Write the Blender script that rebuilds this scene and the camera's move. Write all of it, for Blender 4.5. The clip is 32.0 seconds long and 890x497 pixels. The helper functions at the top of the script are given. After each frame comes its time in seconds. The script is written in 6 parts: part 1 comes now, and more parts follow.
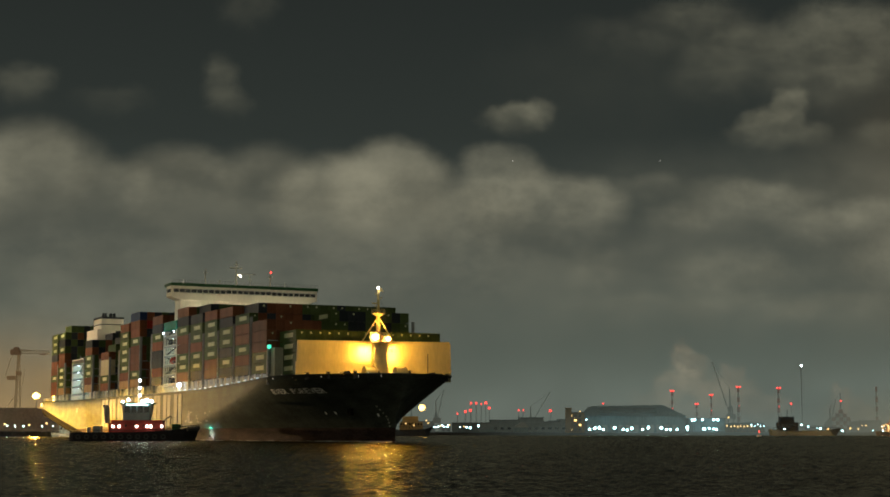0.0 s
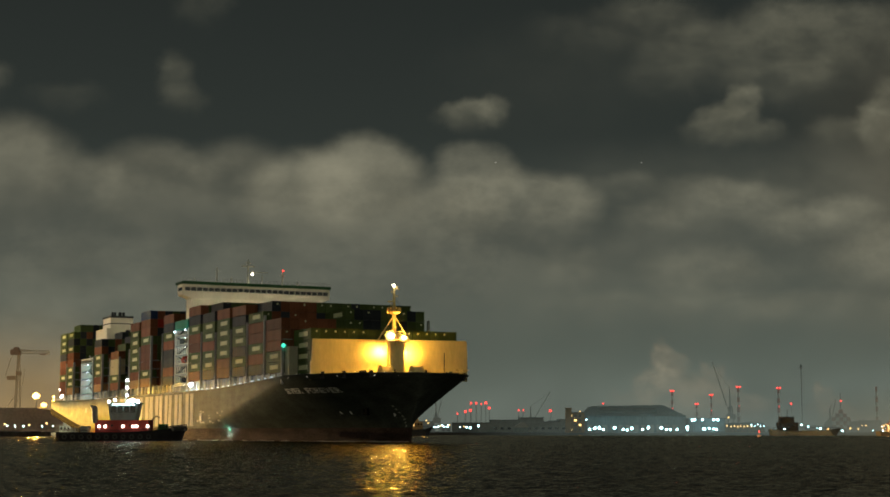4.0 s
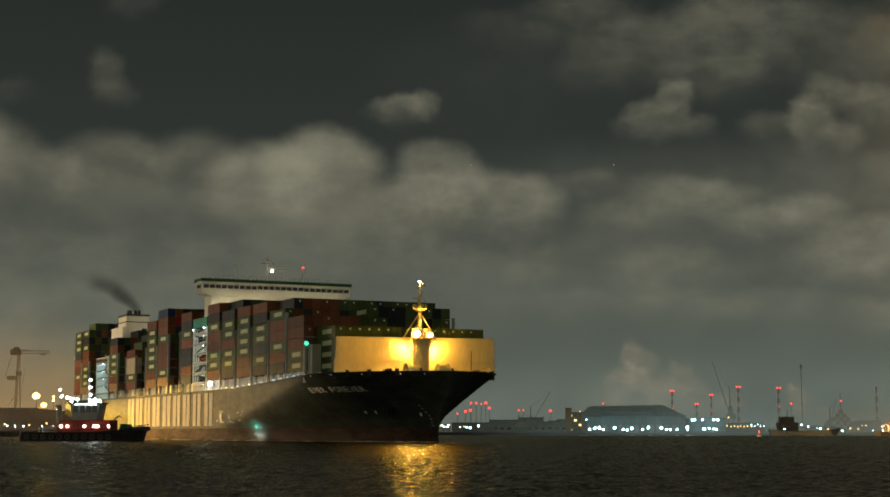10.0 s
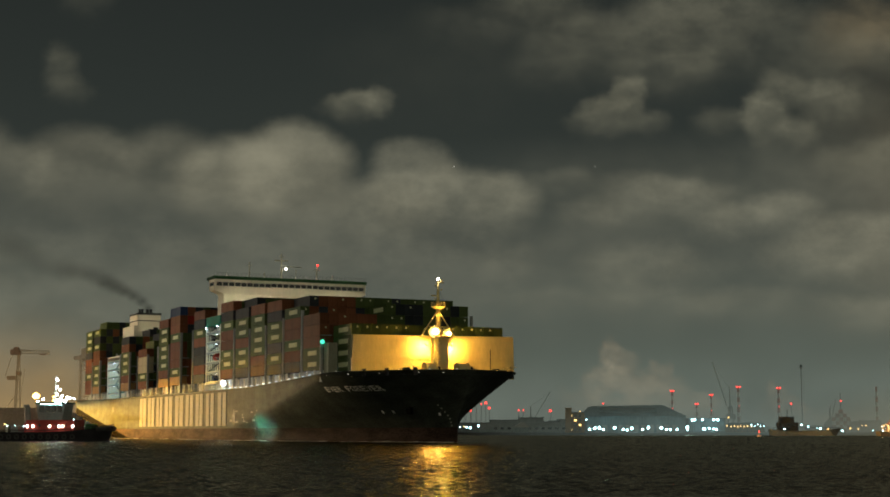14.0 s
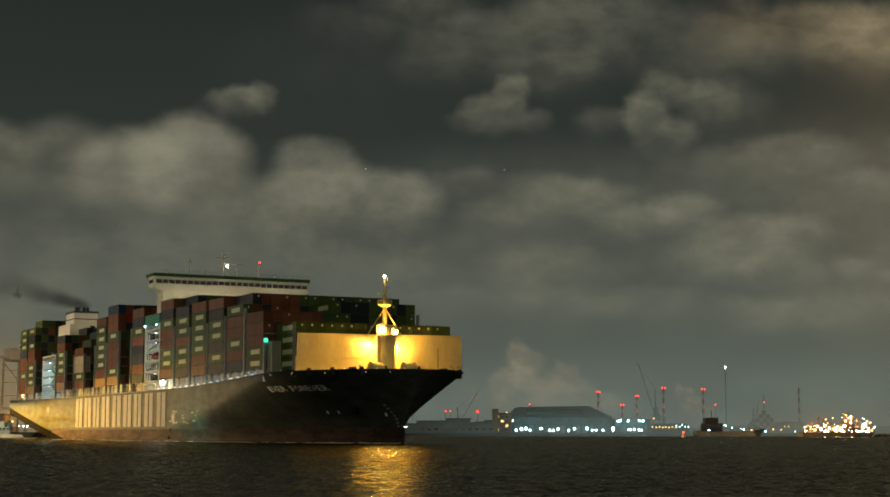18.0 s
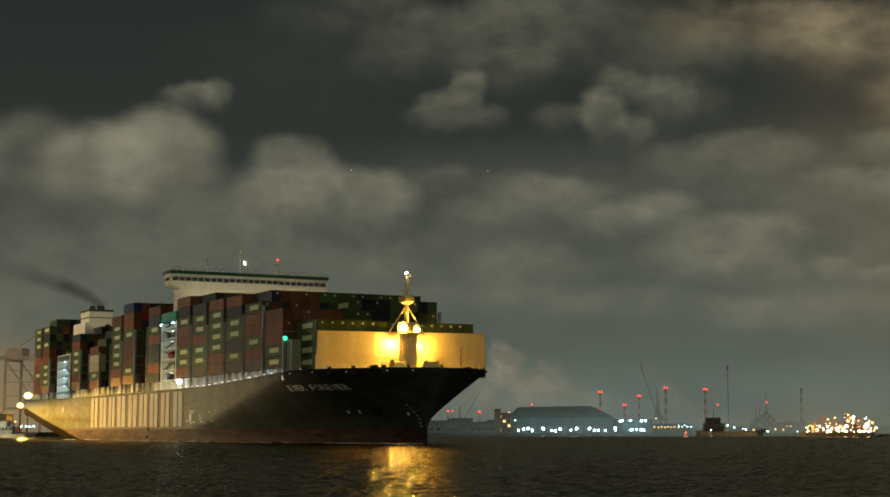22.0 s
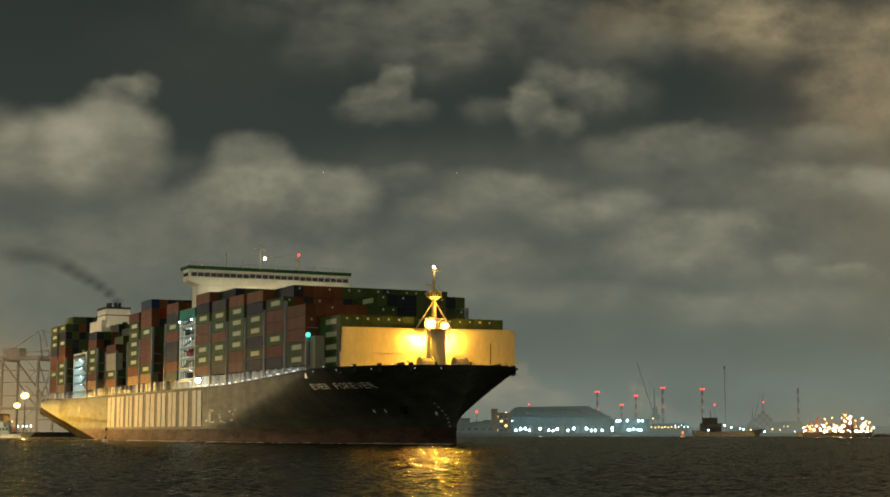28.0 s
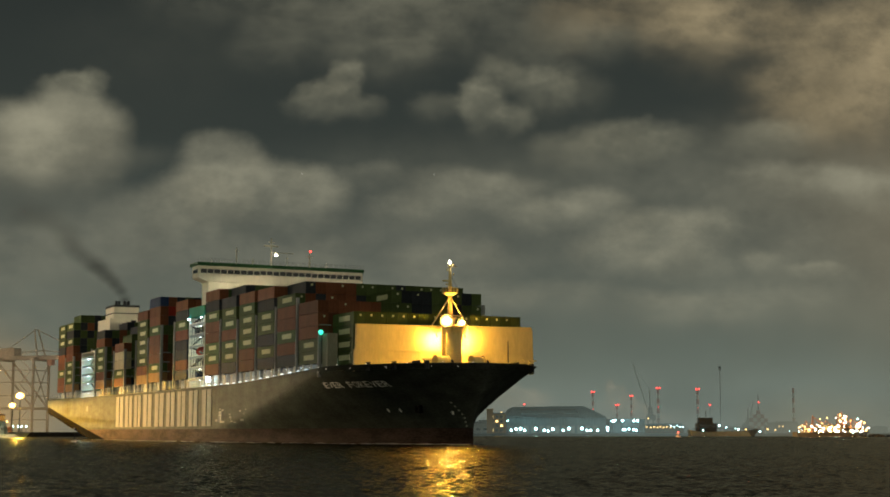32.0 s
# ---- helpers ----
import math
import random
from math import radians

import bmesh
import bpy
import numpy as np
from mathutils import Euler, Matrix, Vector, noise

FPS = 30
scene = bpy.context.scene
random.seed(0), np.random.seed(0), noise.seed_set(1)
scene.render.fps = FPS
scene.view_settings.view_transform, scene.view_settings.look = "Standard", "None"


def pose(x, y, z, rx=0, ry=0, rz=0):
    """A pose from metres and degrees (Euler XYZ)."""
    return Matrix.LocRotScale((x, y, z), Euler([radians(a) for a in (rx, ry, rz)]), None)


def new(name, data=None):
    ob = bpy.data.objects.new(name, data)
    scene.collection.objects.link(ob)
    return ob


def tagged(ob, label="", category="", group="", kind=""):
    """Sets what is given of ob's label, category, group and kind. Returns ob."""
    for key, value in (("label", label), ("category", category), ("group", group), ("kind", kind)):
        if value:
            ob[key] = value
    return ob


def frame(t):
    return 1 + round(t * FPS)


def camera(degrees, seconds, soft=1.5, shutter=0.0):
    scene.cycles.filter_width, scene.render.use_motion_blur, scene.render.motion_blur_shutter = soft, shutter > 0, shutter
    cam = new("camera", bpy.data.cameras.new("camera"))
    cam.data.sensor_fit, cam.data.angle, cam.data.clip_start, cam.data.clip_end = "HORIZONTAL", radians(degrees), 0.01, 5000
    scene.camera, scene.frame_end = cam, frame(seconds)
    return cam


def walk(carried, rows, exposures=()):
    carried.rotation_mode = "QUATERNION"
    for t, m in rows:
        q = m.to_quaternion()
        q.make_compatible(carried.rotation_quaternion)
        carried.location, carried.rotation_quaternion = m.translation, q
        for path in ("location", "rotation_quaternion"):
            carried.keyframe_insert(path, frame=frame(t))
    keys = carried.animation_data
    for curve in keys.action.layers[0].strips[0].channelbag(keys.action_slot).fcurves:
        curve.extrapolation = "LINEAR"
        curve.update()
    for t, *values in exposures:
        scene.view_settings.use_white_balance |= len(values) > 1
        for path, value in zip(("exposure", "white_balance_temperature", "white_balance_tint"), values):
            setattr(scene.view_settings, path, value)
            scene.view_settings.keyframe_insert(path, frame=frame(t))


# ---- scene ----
cam = camera(32.39, 32.0, soft=1.7)
TILT = 96.80
EYE = 2.67


def aim(turn, lift=0.0):
    """The fixed tripod, turned by some degrees to the right."""
    return pose(0, 0, EYE, TILT + lift, 0, -turn)


walk(cam, [(0, aim(0)), (14.5, aim(0)), (15.1, aim(0.25)), (15.9, aim(1.55, 0.02)), (16.5, aim(2.30, 0.03)), (17.0, aim(2.63, 0.03)),
           (17.5, aim(2.74, 0.03)), (18.0, aim(2.71, 0.03)), (18.5, aim(2.63, 0.03)), (24.5, aim(2.63, 0.03)), (24.8, aim(2.74, 0.03)),
           (31.5, aim(2.74, 0.03)), (31.8, aim(2.91, 0.03)), (32.0, aim(2.91, 0.03))],
     exposures=[(0, 0.0), (24.5, 0.0), (25.2, 0.14), (27.5, 0.40), (28.5, 0.40), (32, 0.34)])

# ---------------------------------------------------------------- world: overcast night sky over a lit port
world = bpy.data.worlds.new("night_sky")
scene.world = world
world.use_nodes = True
wt = world.node_tree
wt.nodes.clear()
w_out = wt.nodes.new("ShaderNodeOutputWorld")
w_bg = wt.nodes.new("ShaderNodeBackground")
w_co = wt.nodes.new("ShaderNodeTexCoord")
w_sep = wt.nodes.new("ShaderNodeSeparateXYZ")
w_ramp = wt.nodes.new("ShaderNodeValToRGB")
wt.links.new(w_co.outputs["Generated"], w_sep.inputs[0])
wt.links.new(w_sep.outputs["Z"], w_ramp.inputs[0])
w_ramp.color_ramp.elements[0].position, w_ramp.color_ramp.elements[0].color = 0.0, (0.119, 0.139, 0.114, 1)
w_ramp.color_ramp.elements[1].position, w_ramp.color_ramp.elements[1].color = 0.30, (0.019, 0.023, 0.021, 1)
for at, shade in ((0.05, (0.086, 0.103, 0.085, 1)), (0.12, (0.047, 0.057, 0.050, 1)), (0.19, (0.028, 0.034, 0.030, 1))):
    w_ramp.color_ramp.elements.new(at).color = shade
# warm tint put into the unseen sky behind the tripod
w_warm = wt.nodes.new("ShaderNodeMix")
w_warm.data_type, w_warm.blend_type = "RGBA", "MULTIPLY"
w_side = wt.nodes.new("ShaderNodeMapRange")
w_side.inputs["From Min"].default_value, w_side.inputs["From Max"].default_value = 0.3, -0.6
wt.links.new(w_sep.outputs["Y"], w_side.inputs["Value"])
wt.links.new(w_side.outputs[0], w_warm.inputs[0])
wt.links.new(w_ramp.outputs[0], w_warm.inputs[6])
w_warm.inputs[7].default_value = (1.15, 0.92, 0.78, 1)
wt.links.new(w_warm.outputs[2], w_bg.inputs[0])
# the unseen sky behind the tripod is brightened as fill, assuming a town's glow
w_fill = wt.nodes.new("ShaderNodeMapRange")
w_fill.interpolation_type = "SMOOTHSTEP"
w_fill.inputs["From Min"].default_value, w_fill.inputs["From Max"].default_value = 0.7, -0.9
w_fill.inputs["To Min"].default_value, w_fill.inputs["To Max"].default_value = 1.0, 5.4
wt.links.new(w_sep.outputs["Y"], w_fill.inputs["Value"])
wt.links.new(w_fill.outputs[0], w_bg.inputs[1])
wt.links.new(w_bg.outputs[0], w_out.inputs[0])


# ---------------------------------------------------------------- materials
def mat(name, col, rough=0.6, metal=0.0, var=0.25, scale=0.5, bump=0.15, rnd=0.0, emit=0.0, streak=0.0, spec=0.04, patchy=0.4):
    """A painted or raw surface: two scales of stain, fine relief, rain streaks, and a lot-to-lot variation."""
    m = bpy.data.materials.new(name)
    m.use_nodes = True
    nt = m.node_tree
    b = nt.nodes["Principled BSDF"]
    b.inputs["Roughness"].default_value = rough
    b.inputs["Metallic"].default_value = metal
    b.inputs["Specular IOR Level"].default_value = spec
    co = nt.nodes.new("ShaderNodeTexCoord")
    n1, n2 = nt.nodes.new("ShaderNodeTexNoise"), nt.nodes.new("ShaderNodeTexNoise")
    for n, s in ((n1, scale), (n2, scale * 9)):
        n.inputs["Scale"].default_value = s
        n.inputs["Detail"].default_value = 4
    if streak:
        mp = nt.nodes.new("ShaderNodeMapping")
        mp.inputs["Scale"].default_value = (1, 1, 1 / streak)
        nt.links.new(co.outputs["Object"], mp.inputs[0])
        nt.links.new(mp.outputs[0], n1.inputs["Vector"])
        nt.links.new(mp.outputs[0], n2.inputs["Vector"])
    else:
        nt.links.new(co.outputs["Object"], n1.inputs["Vector"])
        nt.links.new(co.outputs["Object"], n2.inputs["Vector"])
    add = nt.nodes.new("ShaderNodeMath")
    add.operation = "ADD"
    nt.links.new(n1.outputs["Fac"], add.inputs[0])
    nt.links.new(n2.outputs["Fac"], add.inputs[1])
    rng = nt.nodes.new("ShaderNodeMapRange")
    rng.inputs["From Min"].default_value, rng.inputs["From Max"].default_value = 1 - patchy, 1 + patchy
    rng.inputs["To Min"].default_value, rng.inputs["To Max"].default_value = 1 - var, 1 + var
    nt.links.new(add.outputs[0], rng.inputs["Value"])
    value = rng.outputs[0]
    if rnd:
        info = nt.nodes.new("ShaderNodeObjectInfo")
        r2 = nt.nodes.new("ShaderNodeMapRange")
        r2.inputs["To Min"].default_value, r2.inputs["To Max"].default_value = 1 - rnd, 1 + rnd
        nt.links.new(info.outputs["Random"], r2.inputs["Value"])
        mul = nt.nodes.new("ShaderNodeMath")
        mul.operation = "MULTIPLY"
        nt.links.new(value, mul.inputs[0])
        nt.links.new(r2.outputs[0], mul.inputs[1])
        value = mul.outputs[0]
    hsv = nt.nodes.new("ShaderNodeHueSaturation")
    hsv.inputs["Color"].default_value = (*col, 1)
    nt.links.new(value, hsv.inputs["Value"])
    nt.links.new(hsv.outputs[0], b.inputs["Base Color"])
    if bump:
        bp = nt.nodes.new("ShaderNodeBump")
        bp.inputs["Strength"].default_value = bump
        bp.inputs["Distance"].default_value = 0.05
        nt.links.new(n2.outputs["Fac"], bp.inputs["Height"])
        nt.links.new(bp.outputs[0], b.inputs["Normal"])
    if emit:
        b.inputs["Emission Color"].default_value = (*col, 1)
        b.inputs["Emission Strength"].default_value = emit
    return m


def glow(name, col, strength):
    """A lamp's luminous glass."""
    m = bpy.data.materials.new(name)
    m.use_nodes = True
    b = m.node_tree.nodes["Principled BSDF"]
    b.inputs["Base Color"].default_value = (0.8, 0.8, 0.8, 1)
    b.inputs["Emission Color"].default_value = (*col, 1)
    b.inputs["Emission Strength"].default_value = strength
    return m


def ribbed(m, pitch, amount):
    """Paints faint upright shading into the colour, as frames behind the plating would show."""
    nt = m.node_tree
    hsv = next(n for n in nt.nodes if n.type == "HUE_SAT")
    before = hsv.inputs["Value"].links[0].from_socket
    co, mp, n, mr, mu = (nt.nodes.new(k) for k in ("ShaderNodeTexCoord", "ShaderNodeMapping", "ShaderNodeTexNoise", "ShaderNodeMapRange", "ShaderNodeMath"))
    mp.inputs["Scale"].default_value = (1 / pitch, 0.0, 0.03)
    n.inputs["Scale"].default_value, n.inputs["Detail"].default_value, n.inputs["Roughness"].default_value = 1.0, 4, 0.7
    mr.inputs["From Min"].default_value, mr.inputs["From Max"].default_value = 0.32, 0.68
    mr.inputs["To Min"].default_value, mr.inputs["To Max"].default_value = 1 - amount, 1 + amount
    mu.operation = "MULTIPLY"
    nt.links.new(co.outputs["Object"], mp.inputs[0])
    nt.links.new(mp.outputs[0], n.inputs["Vector"])
    nt.links.new(n.outputs["Fac"], mr.inputs["Value"])
    nt.links.new(before, mu.inputs[0])
    nt.links.new(mr.outputs[0], mu.inputs[1])
    nt.links.new(mu.outputs[0], hsv.inputs["Value"])


HULL = mat("hull_green_paint", (0.046, 0.051, 0.042), 0.60, var=0.30, scale=0.16, bump=0.12, streak=0.30, spec=0.007, patchy=0.25)
ribbed(HULL, 4.0, 0.16)
BOOT = mat("red_boot_topping", (0.036, 0.024, 0.020), 0.7, var=0.45, scale=0.15, bump=0.2, streak=0.3, spec=0.006, patchy=0.22)
WHITE = mat("white_ship_paint", (0.78, 0.74, 0.62), 0.5, var=0.10, scale=0.2, bump=0.05, streak=3)
CREAM = mat("buff_ship_paint", (0.74, 0.60, 0.28), 0.5, var=0.14, scale=0.25, bump=0.08, streak=4)
# white marking greyed in colour to offset the strong lamps on the side
LETTER = mat("greyed_hull_marking", (0.165, 0.165, 0.148), 0.6, var=0.3, scale=0.3, bump=0.05, streak=4, spec=0.01)
# near-black, for the painted stern shade and the anchor
BLACKPAINT = mat("black_shade_and_anchor_paint", (0.005, 0.005, 0.005), 0.8, var=0.3, scale=0.3, spec=0.0)
# brighter white than the side marking, to offset the unlit bow
NAMEPAINT = mat("bright_white_name_paint", (0.86, 0.84, 0.78), 0.55, var=0.1, scale=0.4, bump=0.03)
DECK = mat("deck_paint_dark", (0.06, 0.09, 0.06), 0.7, var=0.3, scale=0.3)
COAMING = mat("pale_coaming_paint", (0.42, 0.45, 0.44), 0.6, var=0.25, scale=0.4, streak=3)
STEEL = mat("weathered_grey_steel", (0.30, 0.31, 0.30), 0.55, 0.2, var=0.25, scale=0.6)
DARKSTEEL = mat("dark_steel", (0.05, 0.052, 0.055), 0.6, 0.2, var=0.3, scale=0.6)
GREENTRIM = mat("green_roof_paint", (0.03, 0.09, 0.035), 0.5, var=0.2, scale=0.3)
SCREEN = mat("pale_screen_paint", (0.34, 0.34, 0.26), 0.6, var=0.2, scale=0.4, streak=3)
GLASS = mat("dark_window_glass", (0.012, 0.014, 0.016), 0.08, var=0.1, bump=0.0, spec=0.5)
BOX = {
    "g": mat("green_container_paint", (0.066, 0.094, 0.033), 0.6, var=0.25, scale=0.35, rnd=0.2, streak=3),
    "b": mat("rust_brown_container_paint", (0.165, 0.064, 0.032), 0.6, var=0.3, scale=0.35, rnd=0.25, streak=3),
    "d": mat("slate_container_paint", (0.032, 0.038, 0.044), 0.6, var=0.3, scale=0.35, rnd=0.3, streak=3),
    "c": mat("cream_container_paint", (0.48, 0.42, 0.27), 0.6, var=0.2, scale=0.35, rnd=0.1, streak=3),
    "t": mat("tan_container_paint", (0.33, 0.20, 0.09), 0.6, var=0.25, scale=0.35, rnd=0.15, streak=3),
    "r": mat("red_container_paint", (0.33, 0.04, 0.025), 0.6, var=0.25, scale=0.35, rnd=0.15, streak=3),
    "u": mat("blue_container_paint", (0.025, 0.045, 0.11), 0.6, var=0.25, scale=0.35, rnd=0.2, streak=3),
}
MARK = mat("pale_container_marking", (0.58, 0.60, 0.36), 0.6, var=0.25, scale=0.8)
L_SODIUM = glow("sodium_flood_glass", (1.0, 0.58, 0.14), 6.0)
L_ORANGE = glow("orange_lamp_glass", (1.0, 0.40, 0.06), 2.2)
L_FLOOD = glow("deck_flood_glass", (1.0, 0.52, 0.09), 860)
L_WALL = glow("wall_flood_glass", (1.0, 0.53, 0.09), 2600)
L_WASH = glow("wash_flood_glass", (1.0, 0.51, 0.07), 58)
L_WHITE = glow("cool_white_lamp_glass", (0.80, 0.95, 1.0), 15)
L_DECKLAMP = glow("deck_lamp_glass", (1.0, 0.86, 0.74), 7)
L_FILL = glow("fill_lamp_glass", (1.0, 0.84, 0.55), 55)
L_PASSAGE = glow("passage_tube_glass", (0.66, 0.84, 1.0), 4)
L_EDGE = glow("edge_lamp_glass", (0.62, 0.84, 1.0), 1.5)
L_TOWER = glow("stair_tube_glass", (0.52, 0.82, 1.0), 22)
L_RAIL = glow("rail_lamp_glass", (1.0, 0.9, 0.75), 1.6)
L_MASTHEAD = glow("masthead_lamp_glass", (1.0, 0.85, 0.6), 30)
L_TEAL = glow("green_sidelight_glass", (0.03, 1.0, 0.62), 1.3)
L_SEARCH = glow("searchlight_glass", (0.85, 1.0, 1.0), 900)
L_BOATGREEN = glow("boat_green_glass", (0.04, 1.0, 0.60), 1300)
L_RED = glow("red_obstruction_lamp_glass", (1.0, 0.022, 0.016), 3.4)
L_COOL = glow("mercury_lamp_glass", (0.50, 0.95, 1.0), 14)
L_WARM = glow("warm_lamp_glass", (1.0, 0.62, 0.19), 2.8)


# ---------------------------------------------------------------- mesh helpers
class Shape:
    """Collects simple solids into one mesh."""

    def __init__(self):
        self.v, self.f = [], []

    def box(self, x0, y0, z0, x1, y1, z1):
        n = len(self.v)
        self.v += [(x0, y0, z0), (x1, y0, z0), (x1, y1, z0), (x0, y1, z0), (x0, y0, z1), (x1, y0, z1), (x1, y1, z1), (x0, y1, z1)]
        self.f += [tuple(n + i for i in q) for q in ((3, 2, 1, 0), (4, 5, 6, 7), (0, 1, 5, 4), (1, 2, 6, 5), (2, 3, 7, 6), (3, 0, 4, 7))]
        return self

    def bar(self, p, q, r, r2=None, sides=8):
        """A round or tapered bar from p to q."""
        p, q = Vector(p), Vector(q)
        r2 = r if r2 is None else r2
        turn = (q - p).to_track_quat("Z", "Y")
        n = len(self.v)
        for c, rad in ((p, r), (q, r2)):
            for i in range(sides):
                a = 2 * math.pi * i / sides
                self.v.append(tuple(c + turn @ Vector((rad * math.cos(a), rad * math.sin(a), 0))))
        for i in range(sides):
            j = (i + 1) % sides
            self.f.append((n + i, n + j, n + sides + j, n + sides + i))
        self.f.append(tuple(n + i for i in range(sides))[::-1])
        self.f.append(tuple(n + sides + i for i in range(sides)))
        return self

    def ball(self, c, r, seg=10, rings=6, flat=1.0):
        n = len(self.v)
        self.v.append((c[0], c[1], c[2] + r * flat))
        for k in range(1, rings):
            a = math.pi * k / rings
            for i in range(seg):
                b = 2 * math.pi * i / seg
                self.v.append((c[0] + r * math.sin(a) * math.cos(b), c[1] + r * math.sin(a) * math.sin(b), c[2] + r * flat * math.cos(a)))
        self.v.append((c[0], c[1], c[2] - r * flat))
        last = len(self.v) - 1
        for i in range(seg):
            j = (i + 1) % seg
            self.f.append((n, n + 1 + i, n + 1 + j))
            for k in range(rings - 2):
                a, b = n + 1 + k * seg, n + 1 + (k + 1) * seg
                self.f.append((a + i, b + i, b + j, a + j))
            a = n + 1 + (rings - 2) * seg
            self.f.append((a + i, last, a + j))
        return self

    def prism(self, outline, y0, y1):
        """An x-z outline (counter-clockwise) drawn out along y."""
        n, k = len(self.v), len(outline)
        self.v += [(x, y0, z) for x, z in outline] + [(x, y1, z) for x, z in outline]
        self.f.append(tuple(n + i for i in range(k)))
        self.f.append(tuple(n + k + i for i in range(k))[::-1])
        for i in range(k):
            j = (i + 1) % k
            self.f.append((n + j, n + i, n + k + i, n + k + j))
        return self

    def mesh(self, name, material, smooth=False):
        me = bpy.data.meshes.new(name)
        me.from_pydata(self.v, [], self.f)
        me.materials.append(material)
        if smooth:
            me.polygons.foreach_set("use_smooth", [True] * len(me.polygons))
        me.update()
        return me


def part(name, shape, material, parent, label="", at=None, smooth=False):
    """Links a shape, or a mesh that is there already, as one mesh object under a thing or a part."""
    data = shape.mesh(name, material, smooth) if isinstance(shape, Shape) else shape
    ob = new(name, data)
    ob.parent = parent
    if at:
        ob.location = at
    if label:
        ob["label"] = label
    return ob


def thing(name, label, category, m=None, group="", kind=""):
    ob = new(name)
    ob.empty_display_size = 0.5
    if m is not None:
        ob.matrix_basis = m
    return tagged(ob, label, category, group, kind)


def solid(name, shape, material, label, category="", group="", kind="", at=None, smooth=False):
    """A thing of one piece."""
    ob = new(name, shape.mesh(name, material, smooth))
    if at:
        ob.location = at
    return tagged(ob, label, category, group, kind)


def far_x(u, d):
    """Place across at distance d for a bearing u."""
    return u * d / 2718.0


def far_z(v, d):
    """Height at distance d for a rise v above the horizon."""
    return v * d / 2718.0 + EYE


# ---------------------------------------------------------------- water and land
def water_material():
    m = bpy.data.materials.new("dark_harbour_water")
    m.use_nodes = True
    nt = m.node_tree
    nt.nodes.clear()
    body, gloss = nt.nodes.new("ShaderNodeBsdfDiffuse"), nt.nodes.new("ShaderNodeBsdfGlossy")
    body.inputs["Color"].default_value = (0.008, 0.008, 0.006, 1)
    gloss.inputs["Color"].default_value = (0.64, 0.59, 0.48, 1)
    gloss.inputs["Roughness"].default_value = 0.15
    fres, mix, out = nt.nodes.new("ShaderNodeFresnel"), nt.nodes.new("ShaderNodeMixShader"), nt.nodes.new("ShaderNodeOutputMaterial")
    fres.inputs["IOR"].default_value = 1.33
    for i, o in enumerate((fres, body, gloss)):
        nt.links.new(o.outputs[0], mix.inputs[i])
    nt.links.new(mix.outputs[0], out.inputs[0])
    co = nt.nodes.new("ShaderNodeTexCoord")
    heights = []
    for sx, sy, k, strength in ((0.9, 1.3, 2, 0.24), (2.6, 3.4, 3, 0.07)):
        mp = nt.nodes.new("ShaderNodeMapping")
        mp.inputs["Scale"].default_value = (sx, sy, 1)
        mp.inputs["Rotation"].default_value = (0, 0, radians(12 + 17 * k))
        n = nt.nodes.new("ShaderNodeTexNoise")
        n.inputs["Scale"].default_value = 1.0
        n.inputs["Detail"].default_value = k
        nt.links.new(co.outputs["Object"], mp.inputs[0])
        nt.links.new(mp.outputs[0], n.inputs["Vector"])
        mu = nt.nodes.new("ShaderNodeMath")
        mu.operation = "MULTIPLY"
        mu.inputs[1].default_value = strength
        nt.links.new(n.outputs["Fac"], mu.inputs[0])
        heights.append(mu.outputs[0])
    total = heights[0]
    for other in heights[1:]:
        ad = nt.nodes.new("ShaderNodeMath")
        ad.operation = "ADD"
        nt.links.new(total, ad.inputs[0])
        nt.links.new(other, ad.inputs[1])
        total = ad.outputs[0]
    bp = nt.nodes.new("ShaderNodeBump")
    bp.inputs["Strength"].default_value = 1.0
    bp.inputs["Distance"].default_value = 1.0
    nt.links.new(total, bp.inputs["Height"])
    for o in (fres, body, gloss):
        nt.links.new(bp.outputs[0], o.inputs["Normal"])
    return m


